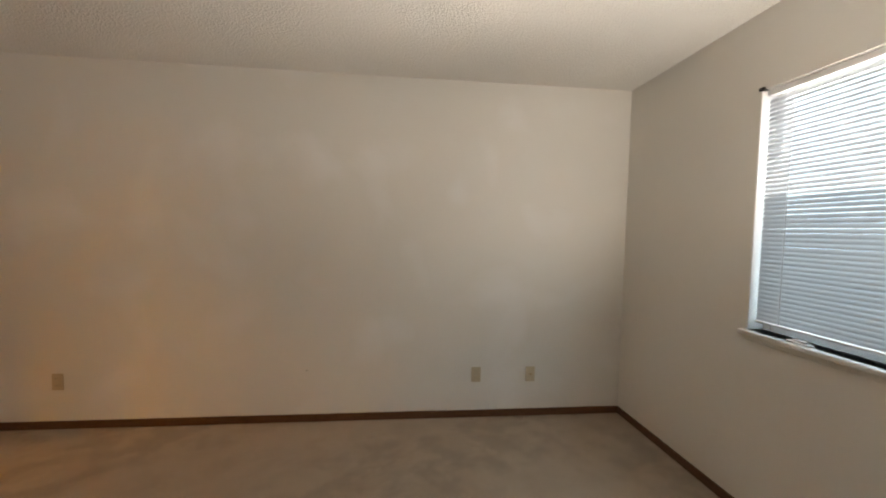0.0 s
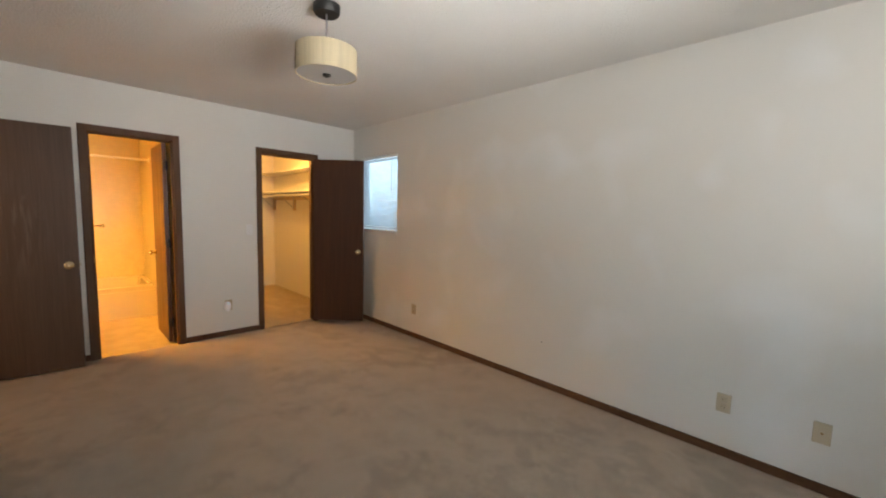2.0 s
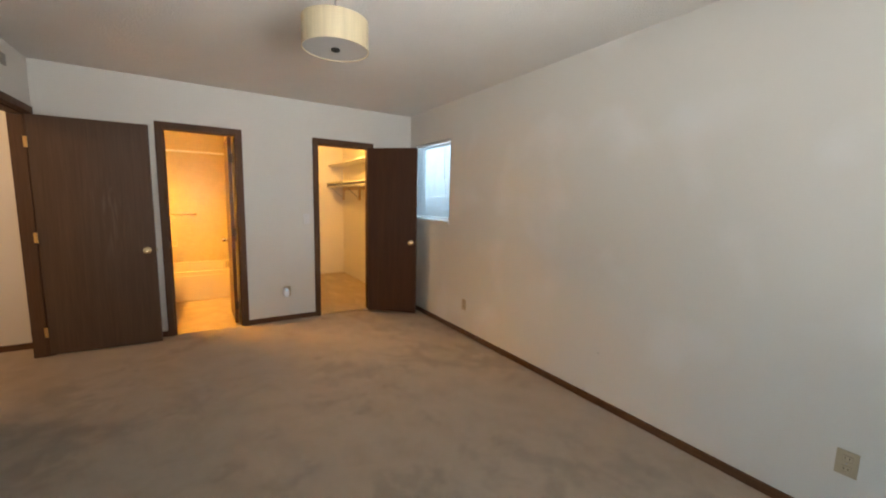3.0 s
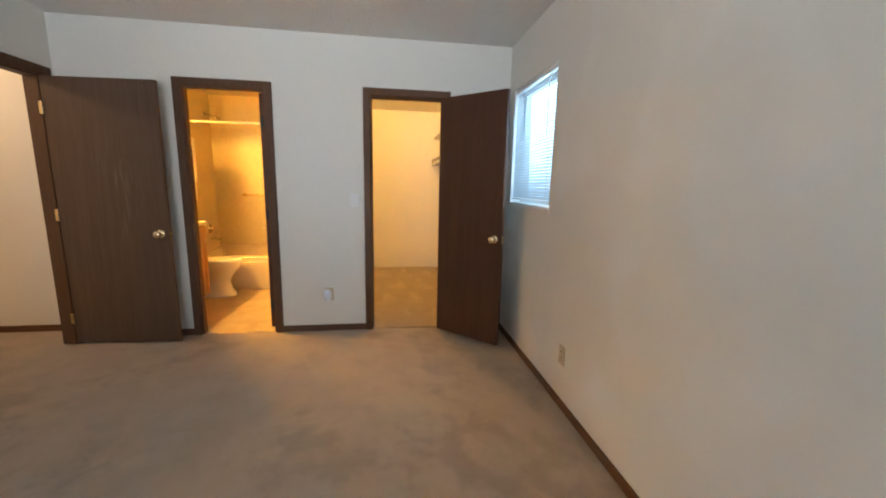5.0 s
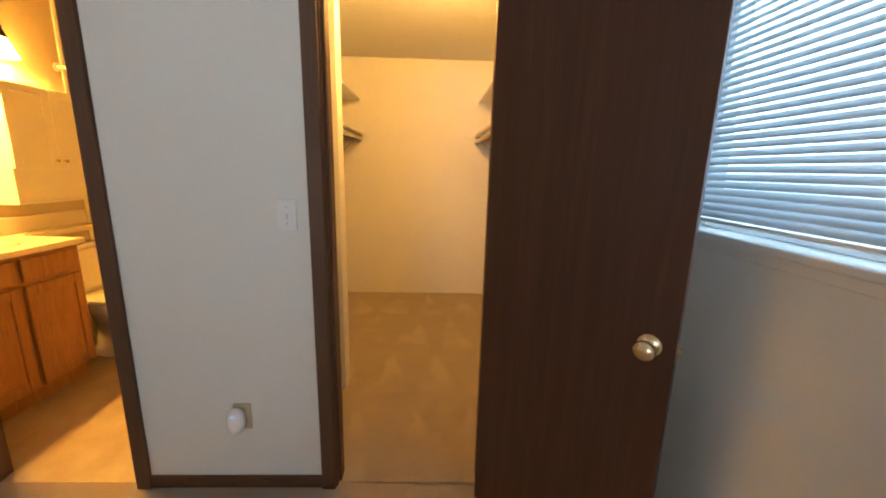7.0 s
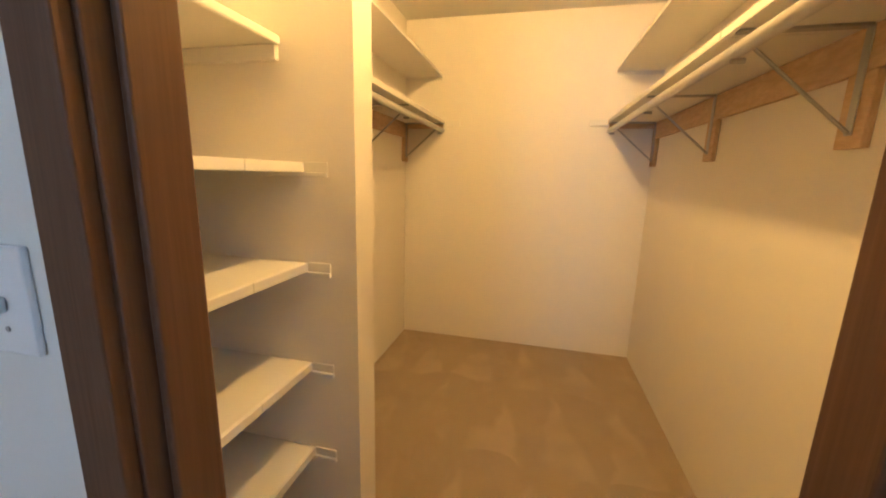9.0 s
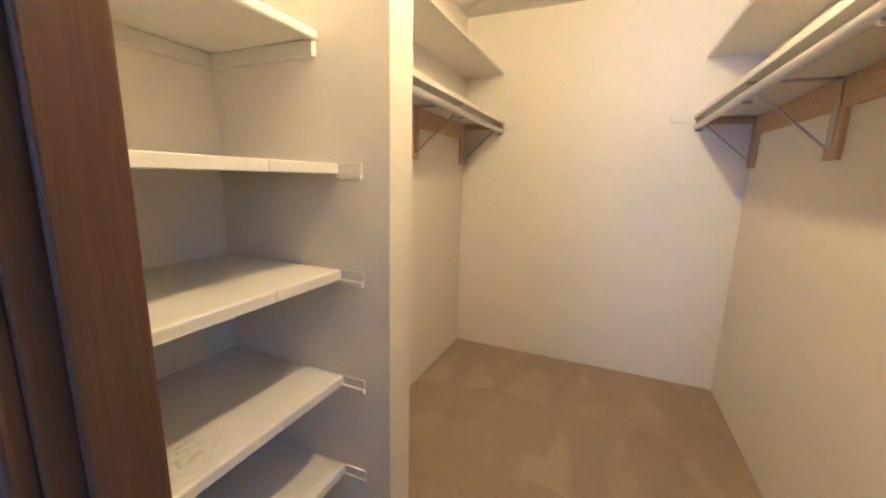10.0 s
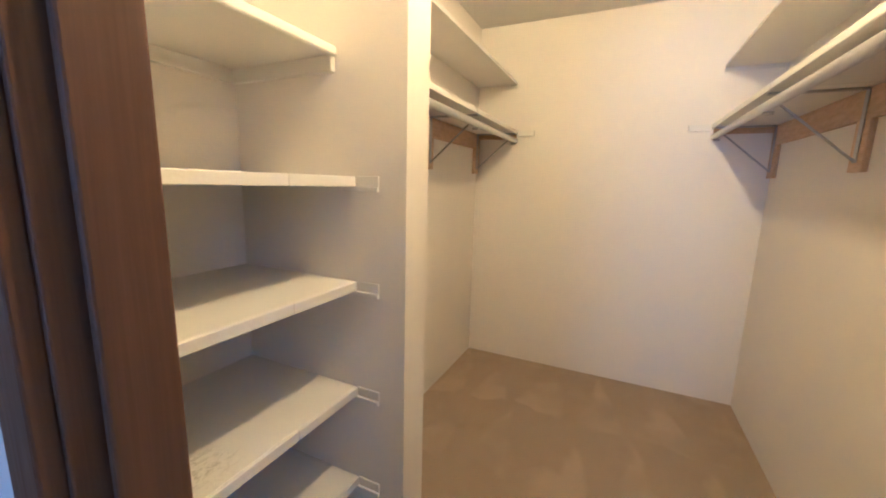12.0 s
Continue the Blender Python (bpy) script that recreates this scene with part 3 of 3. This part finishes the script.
sw = thing("light_switch", "white toggle light switch beside the closet doorway", "light switch", pose(0, -1.348, 1.163, 0, 0, -90))
part("cover_plate", boxes(((-0.036, 0, -0.058), (0.036, 0.008, 0.058)), bevel=0.003, segments=2), TRIM_WHITE, sw)
part("toggle", boxes(((-0.005, 0.008, -0.012), (0.005, 0.020, 0.006)), bevel=0.002), WHITE_PLASTIC, sw)
for z in (-0.030, 0.030):
    part("screw", lathe([(0, 0.0078), (0.003, 0.0078), (0.003, 0.0092), (0, 0.0092)], pose(0, 0, z, -90), 8), STEEL, sw)

vent = thing("wall_vent", "grey louvred air vent high on the wall above the door", "vent", pose(0.56, SOUTH, 2.34))
part("frame", boxes(((-0.15, 0, -0.055), (0.15, 0.006, -0.043)), ((-0.15, 0, 0.043), (0.15, 0.006, 0.055)), ((-0.15, 0, -0.043), (-0.135, 0.006, 0.043)), ((0.135, 0, -0.043), (0.15, 0.006, 0.043)), bevel=0.001), WALL, vent)
part("backing", boxes(((-0.135, 0.0005, -0.043), (0.135, 0.001, 0.043))), DARK_SLOT, vent)
for i in range(7):
    z = -0.036 + i * 0.012
    ob = part("slat", boxes(((-0.135, -0.005, -0.0006), (0.135, 0.005, 0.0006))), VENT_GREY, vent)
    ob.matrix_basis = pose(0, 0.0055, z, 40)

speck = tagged(new("wall_nail", mesh_of("wall_nail", lathe([(0, 0), (0.004, 0.0), (0.004, 0.003), (0, 0.004)], pose(2.972, 0, 0.34, 90), 10), BLACK)), "tiny dark nail head in the long wall", "nail")

# ---- ceiling lamp ----
lamp = thing("ceiling_lamp", "cream drum-shade ceiling lamp on a black canopy, switched off", "ceiling lamp", pose(2.606, -1.768, RH))
part("canopy", lathe([(0, 0), (0.070, 0), (0.070, -0.032), (0.062, -0.045), (0, -0.045)], None, 32), BLACK, lamp, "black metal canopy", True)
part("stem", tube((0, 0, -0.351), (0, 0, -0.04), 0.005, 10), STEEL, lamp, "thin metal stem")
shade = part("shade", lathe([(0.157, -0.224), (0.159, -0.224), (0.159, -0.356), (0.157, -0.356), (0.157, -0.224)], None, 48), SHADE, lamp, "cream fabric drum shade", True)
part("rim", lathe([(0.1602, -0.354), (0.1602, -0.359), (0.1560, -0.359), (0.1560, -0.354), (0.1602, -0.354)], None, 48), SHADE, shade)
part("diffuser", lathe([(0, -0.353), (0.156, -0.353), (0.156, -0.349), (0, -0.349)], None, 40), DIFFUSER, lamp, "grey-white diffuser disc")
part("finial", lathe([(0, -0.353), (0.022, -0.353), (0.022, -0.362), (0.008, -0.368), (0, -0.370)], None, 20), BLACK, lamp, "black finial", True)
for a in (0, 120, 240):
    part("spoke", tube((0, 0, -0.232), (0.157 * math.cos(radians(a)), 0.157 * math.sin(radians(a)), -0.232), 0.002, 6), STEEL, lamp)

# ---- closet ----
bulb = thing("closet_light", "bare lit bulb in a white closet ceiling holder", "ceiling light", pose(-0.72, -0.86, CH))
part("holder", lathe([(0, 0), (0.055, 0), (0.055, -0.012), (0.030, -0.030), (0.028, -0.045), (0, -0.045)], None, 24), WHITE_PLASTIC, bulb, "white porcelain holder", True)
part("bulb", lathe([(0.012, -0.044), (0.020, -0.075), (0.031, -0.102), (0.032, -0.120), (0.021, -0.142), (0, -0.148)], None, 20), BULB_GLOW, bulb, "glowing warm bulb", True)

X0, X1 = -0.736, -T
for k, z in enumerate((1.296, 0.999, 0.670, 0.362)):
    root = thing("closet_shelf", "white painted plank shelf between closet wall and partition" + (" with dusty scuffs" if k == 2 else ""), "shelf", None, "closet shelves")
    part("board", boxes(((X0, -1.955, z), (X1, -1.498, z + 0.026)), bevel=0.003, segments=2), SHELF_DUSTY if k == 2 else SHELF_PAINT, root)
    seam = X0 + 0.235
    part("edge_strip", boxes(((X0 + 0.002, -1.4978, z - 0.0015), (seam, -1.4908, z + 0.0265)), bevel=0.002), SHELF_PAINT, root)
    part("edge_strip", boxes(((seam + 0.0003, -1.4978, z - 0.001), (X1, -1.4905, z + 0.0265)), bevel=0.002), SHELF_PAINT, root)
    part("cleat", boxes(((X0, -1.955, z - 0.014), (X0 + 0.010, -1.415, z - 0.001)), ((X0, -1.490, z + 0.0), (X0 + 0.005, -1.415, z + 0.028)), bevel=0.001), SHELF_PAINT, root)
root = thing("closet_shelf", "white painted upper shelf with rounded nosing in the closet", "shelf", None, "closet shelves")
part("board", boxes(((X0, -1.955, 1.638), (X1, -1.562, 1.656)), bevel=0.003), SHELF_PAINT, root)
part("nosing", boxes(((X0 + 0.004, -1.5615, 1.634), (X1, -1.545, 1.660)), bevel=0.007, segments=3), SHELF_PAINT, root)
part("cleat", boxes(((X0, -1.955, 1.596), (X0 + 0.018, -1.556, 1.637)), bevel=0.002), SHELF_PAINT, root)
part("cleat", boxes(((X0 + 0.018, -1.955, 1.596), (X1, -1.937, 1.637)), bevel=0.002), SHELF_PAINT, root)


def hanging(wall_y, s, x_end, brackets, seams):
    """Shelf, rod, wooden ledger and brackets along one closet wall; s points away from the wall."""
    front = wall_y + s * 0.298
    root = thing("closet_shelf", "painted closet shelf with metal hanging rod on wooden ledger", "shelf", None, "closet shelves")
    cuts = [CLO_X + 0.004, *seams, x_end]
    for a, b in zip(cuts, cuts[1:]):
        part("board", boxes(((a + 0.001, wall_y, 1.672), (b - 0.001, front, 1.690)), bevel=0.002), SHELF_PAINT, root)
        part("edge_strip", boxes(((a + 0.0015, front, 1.667), (b - 0.0015, front + s * 0.012, 1.692)), bevel=0.003, segments=2), SHELF_PAINT, root)
    part("ledger", boxes(((CLO_X, wall_y, 1.565), (x_end, wall_y + s * 0.018, 1.671)), bevel=0.002), PINE, root, "bare pine ledger board")
    part("cleat", boxes(((CLO_X, wall_y + s * 0.018, 1.636), (CLO_X + 0.018, wall_y + s * 0.296, 1.671)), bevel=0.002), PINE, root)
    part("cleat", boxes(((CLO_X, wall_y + s * 0.31, 1.652), (CLO_X + 0.020, wall_y + s * 0.425, 1.690)), bevel=0.0015), SHELF_PAINT, root)
    mid = CLO_X + 0.62
    part("rod", tube((CLO_X + 0.002, wall_y + s * 0.292, 1.622), (mid, wall_y + s * 0.292, 1.622), 0.0165, 18), ROD_METAL, root, "grey metal hanging rod", True)
    part("rod", tube((mid, wall_y + s * 0.292, 1.622), (x_end, wall_y + s * 0.292, 1.622), 0.0185, 18), ROD_METAL, root, "grey metal hanging rod", True)
    for x in brackets:
        stud = part("upright", boxes(((x - 0.044, wall_y, 1.388), (x + 0.044, wall_y + s * 0.019, 1.5645)), bevel=0.002), PINE, root, "bare pine bracket board")
        br = part("bracket", boxes(((x - 0.012, wall_y + s * 0.0195, 1.42), (x + 0.012, wall_y + s * 0.023, 1.668)), ((x - 0.012, wall_y + s * 0.023, 1.664), (x + 0.012, wall_y + s * 0.295, 1.6715)), bevel=0.001), STEEL, root, "grey steel shelf bracket")
        part("strut", tube((x, wall_y + s * 0.022, 1.425), (x, wall_y + s * 0.275, 1.648), 0.0048, 8), STEEL, br)
        part("hook", tube((x, wall_y + s * 0.268, 1.600), (x, wall_y + s * 0.300, 1.600), 0.007, 8), STEEL, br)
    up = thing("closet_shelf", "painted upper closet shelf near the ceiling", "shelf", None, "closet shelves")
    part("board", boxes(((CLO_X + 0.003, wall_y, 2.000), (x_end, wall_y + s * 0.285, 2.018)), bevel=0.003, segments=2), SHELF_PAINT, up)
    part("cleat", boxes(((CLO_X, wall_y, 1.978), (CLO_X + 0.006, wall_y + s * 0.285, 1.9995)), bevel=0.001), SHELF_PAINT, up)


hanging(-0.08, -1, -T, (-2.574, -1.716, -0.913), (-1.64, -0.97))
hanging(-1.84, 1, -0.854, (-2.574, -1.818, -1.068), (-1.77,))

# ---- bathroom ----
van = thing("bathroom_vanity", "oak bathroom vanity with panelled doors and drawer fronts", "vanity")
VX0, VX1, VF = -0.925, -0.18, -2.985
part("body", boxes(((VX0, BATH_Y, 0.09), (VX1, VF, 0.845)), bevel=0.002), OAK, van)
part("toe_kick", boxes(((VX0 + 0.02, BATH_Y, FZ - 0.004), (VX1, VF - 0.06, 0.09))), OAK, van)


def panel_door(root, x0, x1, z0, z1, y):
    d = part("door", boxes(((x0 + 0.045, y, z0 + 0.05), (x1 - 0.045, y + 0.010, z1 - 0.05)), bevel=0.002), OAK, root)
    for a, b in (((x0, y, z0), (x0 + 0.05, y + 0.019, z1)), ((x1 - 0.05, y, z0), (x1, y + 0.019, z1))):
        part("stile", boxes((a, b), bevel=0.004, segments=2), OAK, d)
    for a, b in (((x0 + 0.05, y, z0), (x1 - 0.05, y + 0.019, z0 + 0.055)), ((x0 + 0.05, y, z1 - 0.055), (x1 - 0.05, y + 0.019, z1))):
        part("rail", boxes((a, b), bevel=0.004, segments=2), OAK, d)


for x0, x1 in ((-0.905, -0.580), (-0.550, -0.225)):
    panel_door(van, x0, x1, 0.105, 0.675, VF)
    part("drawer_front", boxes(((x0, VF, 0.700), (x1, VF + 0.019, 0.825)), bevel=0.006, segments=2), OAK, van)
top = thing("countertop", "cream moulded vanity top with a ledge above the toilet", "countertop")
part("slab", boxes(((-0.955, BATH_Y, 0.845), (-0.16, -2.955, 0.880)), bevel=0.006, segments=2), COUNTER, top)
part("ledge", boxes(((-1.52, BATH_Y, 0.845), (-0.955, BATH_Y + 0.12, 0.880)), bevel=0.006, segments=2), COUNTER, top)
part("backsplash", boxes(((-1.52, BATH_Y, 0.880), (-0.16, BATH_Y + 0.018, 0.985)), bevel=0.004), COUNTER, top)
part("basin_rim", lathe([(0.135, 0.880), (0.155, 0.888), (0.165, 0.892), (0.185, 0.890), (0.195, 0.880)], pose(-0.55, -3.20, 0) @ Matrix.Diagonal((1.15, 0.85, 1, 1)), 36), PORCELAIN, top, "oval white basin", True)

cab = thing("wall_cabinet", "white two-door wall cabinet with a plain lower panel above the toilet", "cabinet")
CX0, CX1, CF = -1.50, -0.94, -3.29
part("side", boxes(((CX1 - 0.016, BATH_Y, 1.07), (CX1, CF, 1.78)), bevel=0.002), TRIM_WHITE, cab)
part("side", boxes(((CX0, BATH_Y, 1.07), (CX0 + 0.016, CF, 1.78)), bevel=0.002), TRIM_WHITE, cab)
for z in (1.07, 1.275, 1.764):
    part("shelf", boxes(((CX0 + 0.016, BATH_Y, z), (CX1 - 0.016, CF, z + 0.016)), bevel=0.002), TRIM_WHITE, cab)
part("front_panel", boxes(((CX0 + 0.016, CF - 0.030, 1.086), (CX1 - 0.016, CF - 0.022, 1.275))), TRIM_WHITE, cab)
for x0, x1, kx in ((CX0, -1.222, -1.25), (-1.218, CX1, -1.19)):
    d = part("door", boxes(((x0, CF, 1.285), (x1, CF + 0.012, 1.78)), bevel=0.002), TRIM_WHITE, cab)
    for a, b in (((x0, CF + 0.012, 1.285), (x0 + 0.05, CF + 0.019, 1.78)), ((x1 - 0.05, CF + 0.012, 1.285), (x1, CF + 0.019, 1.78))):
        part("stile", boxes((a, b), bevel=0.002), TRIM_WHITE, d)
    for z in (1.285, 1.73):
        part("rail", boxes(((x0 + 0.05, CF + 0.012, z), (x1 - 0.05, CF + 0.019, z + 0.05)), bevel=0.002), TRIM_WHITE, d)
    part("knob", lathe([(0, 0), (0.005, 0), (0.005, 0.010), (0.012, 0.016), (0.010, 0.024), (0, 0.026)], pose(kx, CF + 0.019, 1.335, -90), 14), BRASS, d, "small brass knob", True)

vl = thing("vanity_light", "three-arm bronze vanity light with glowing frosted shades", "wall light")
part("back_plate", boxes(((-0.92, BATH_Y, 2.02), (-0.40, BATH_Y + 0.022, 2.11)), bevel=0.006, segments=2), BLACK, vl)
part("bar", tube((-1.10, BATH_Y + 0.09, 2.10), (-0.30, BATH_Y + 0.09, 2.10), 0.008, 10), BLACK, vl, smooth=True)
for x in (-0.75, -0.55):
    part("arm", tube((x, BATH_Y + 0.02, 2.08), (x, BATH_Y + 0.09, 2.10), 0.007, 8), BLACK, vl)
for x in (-1.08, -0.70, -0.32):
    part("socket_cup", lathe([(0, 2.10), (0.012, 2.10), (0.032, 2.05), (0.034, 2.035), (0, 2.035)], pose(x, BATH_Y + 0.09, 0), 20), BLACK, vl, "dark metal cup", True)
    part("glass_shade", lathe([(0.030, 2.036), (0.042, 2.01), (0.055, 1.97), (0.072, 1.93), (0.070, 1.93), (0.053, 1.97), (0.040, 2.01), (0.028, 2.036)], pose(x, BATH_Y + 0.09, 0), 24), BATH_GLOW, vl, "glowing frosted glass bell shade", True)
    part("bulb", lathe([(0.012, 2.036), (0.016, 2.01), (0.029, 1.975), (0.030, 1.955), (0.020, 1.934), (0, 1.928)], pose(x, BATH_Y + 0.09, 0), 20), BATH_LAMP, vl, "lit warm bulb", True)

toilet = thing("toilet", "white porcelain toilet with closed lid and tank", "toilet")
TX = -1.235
part("tank", boxes(((TX - 0.205, BATH_Y + 0.012, 0.385), (TX + 0.205, BATH_Y + 0.195, 0.735)), bevel=0.025, segments=3), PORCELAIN, toilet, smooth=True)
part("tank_lid", boxes(((TX - 0.215, BATH_Y + 0.004, 0.735), (TX + 0.215, BATH_Y + 0.205, 0.770)), bevel=0.012, segments=3), PORCELAIN, toilet, smooth=True)
part("bowl", oval_loft([(TX, -3.05, 0.118, 0.225, FZ - 0.004), (TX, -3.05, 0.112, 0.215, 0.025), (TX, -3.05, 0.095, 0.185, 0.05), (TX, -3.055, 0.088, 0.165, 0.15), (TX, -3.04, 0.105, 0.180, 0.22), (TX, -3.015, 0.150, 0.215, 0.29), (TX, -3.00, 0.176, 0.238, 0.345), (TX, -3.00, 0.180, 0.240, 0.385)]), PORCELAIN, toilet, smooth=True)
part("seat", oval_loft([(TX, -3.00, 0.186, 0.245, 0.387), (TX, -3.00, 0.190, 0.25, 0.397), (TX, -3.00, 0.186, 0.245, 0.405)]), PORCELAIN, toilet, smooth=True)
part("lid", oval_loft([(TX, -3.00, 0.184, 0.243, 0.407), (TX, -3.00, 0.188, 0.247, 0.415), (TX, -3.00, 0.175, 0.235, 0.424)]), PORCELAIN, toilet, smooth=True)
part("flush_lever", boxes(((TX + 0.10, BATH_Y + 0.195, 0.665), (TX + 0.175, BATH_Y + 0.212, 0.680)), bevel=0.004), CHROME, toilet, "chrome lever")

tub = thing("bathtub", "cream bathtub along the tan surround wall", "bathtub")
bm = boxes(((BATH_X, BATH_Y + 0.006, FZ - 0.004), (-1.46, -2.036, 0.405)))
f = max(bm.faces, key=lambda q: q.calc_center_median().z)
r = bmesh.ops.inset_region(bm, faces=[f], thickness=0.075)
ext = bmesh.ops.extrude_discrete_faces(bm, faces=[f])["faces"][0]
c = ext.calc_center_median()
for v in ext.verts:
    v.co = Vector((c.x + (v.co.x - c.x) * 0.82, c.y + (v.co.y - c.y) * 0.9, 0.09))
bmesh.ops.bevel(bm, geom=[e for e in bm.edges if e.calc_length() > 0.2 and min(v.co.z for v in e.verts) > 0.05], offset=0.022, segments=3, affect="EDGES")
part("basin", bm, TUB, tub, smooth=True)
part("apron_ledge", boxes(((-1.46, BATH_Y + 0.006, FZ - 0.004), (-1.452, -2.036, 0.33)), bevel=0.003), TUB, tub)

rod = thing("shower_rod", "white shower curtain rod across the tub", "curtain rod")
part("tube", tube((-1.50, BATH_Y + 0.006, 1.972), (-1.50, -2.036, 1.972), 0.0135, 16), TRIM_WHITE, rod, smooth=True)
for y in (BATH_Y + 0.006, -2.048):
    part("flange", tube((-1.50, y, 1.972), (-1.50, y + 0.012, 1.972), 0.028, 18), TRIM_WHITE, rod)

sh = thing("shower_fixture", "chrome shower head on a short arm above the tub", "shower head", pose(-2.20, BATH_Y + 0.006, 2.165))
part("flange", tube((0, 0, 0), (0, 0.008, 0), 0.028, 16), CHROME, sh)
part("arm", tube((0, 0.005, 0), (0, 0.13, -0.02), 0.009, 10), CHROME, sh, smooth=True)
part("head", lathe([(0, 0.02), (0.012, 0.015), (0.016, -0.01), (0.034, -0.045), (0.034, -0.055), (0, -0.055)], pose(0, 0.14, -0.025, 35), 20), CHROME, sh, smooth=True)

fc = thing("tub_faucet", "chrome tub spout and round valve handle", "faucet", pose(-2.10, BATH_Y + 0.006, 0.66))
part("escutcheon", lathe([(0, 0), (0.075, 0), (0.072, 0.008), (0.03, 0.014), (0, 0.014)], pose(0, 0, 0, -90), 28), CHROME, fc, smooth=True)
part("handle", lathe([(0, 0.01), (0.02, 0.012), (0.028, 0.035), (0.024, 0.06), (0, 0.065)], pose(0, 0, 0, -90), 18), CHROME, fc, smooth=True)
part("spout", boxes(((-0.022, 0, -0.155), (0.022, 0.135, -0.112)), bevel=0.014, segments=3), CHROME, fc, smooth=True)

tb = thing("towel_bar", "brass towel bar on the tub surround", "towel bar")
part("bar", tube((BATH_X + 0.06, -3.06, 1.115), (BATH_X + 0.06, -2.47, 1.115), 0.009, 12), BRASS, tb, smooth=True)
for y in (-3.06, -2.47):
    part("post", lathe([(0, 0), (0.026, 0), (0.024, 0.01), (0.012, 0.02), (0.012, 0.06), (0.016, 0.07), (0, 0.074)], pose(BATH_X, y, 1.115, 0, 90, 0), 16), BRASS, tb, smooth=True)
sd = thing("soap_dish", "tan moulded soap dish on the surround wall", "soap dish")
part("tray", boxes(((BATH_X, -2.86, 0.625), (BATH_X + 0.05, -2.72, 0.645)), bevel=0.006, segments=2), SURROUND, sd)
part("back", boxes(((BATH_X, -2.87, 0.645), (BATH_X + 0.010, -2.71, 0.73)), bevel=0.004), SURROUND, sd)

# ---- hall ----
# Unseen bowl fixture, added as the source of the hall's warm light.
hl = thing("hall_fill_light", "lit glass bowl light added unseen to brighten the hall", "ceiling light", pose(0.45, -4.7, 2.44))
part("base", lathe([(0, 0), (0.13, 0), (0.13, -0.02), (0, -0.02)], None, 28), BRASS, hl)
part("bowl", lathe([(0.125, -0.02), (0.12, -0.05), (0.09, -0.08), (0.04, -0.095), (0, -0.098)], None, 28), HALL_GLOW, hl, "glowing glass bowl", True)
fr = thing("far_cabinet", "oak cabinet glimpsed through the hall doorway", "cabinet")
part("body", boxes(((-1.8, -5.4, 0.10), (-1.25, -4.2, 0.86)), bevel=0.004), OAK, fr)
part("toe_kick", boxes(((-1.8, -5.38, FZ), (-1.31, -4.22, 0.10))), DARK_SLOT, fr)
part("top", boxes(((-1.8, -5.42, 0.86), (-1.22, -4.18, 0.90)), bevel=0.005), COUNTER, fr)
# Second unseen bowl, added to give the far doorway its orange light.
fl = thing("far_fill_light", "lit glass bowl light added unseen to make the far room glow orange", "ceiling light", pose(-1.0, -5.0, 2.44))
part("base", lathe([(0, 0), (0.13, 0), (0.13, -0.02), (0, -0.02)], None, 28), BRASS, fl)
part("bowl", lathe([(0.125, -0.02), (0.12, -0.05), (0.09, -0.08), (0.04, -0.095), (0, -0.098)], None, 28), glow("lit_far_bowl", BULB, 150), fl, "glowing glass bowl", True)
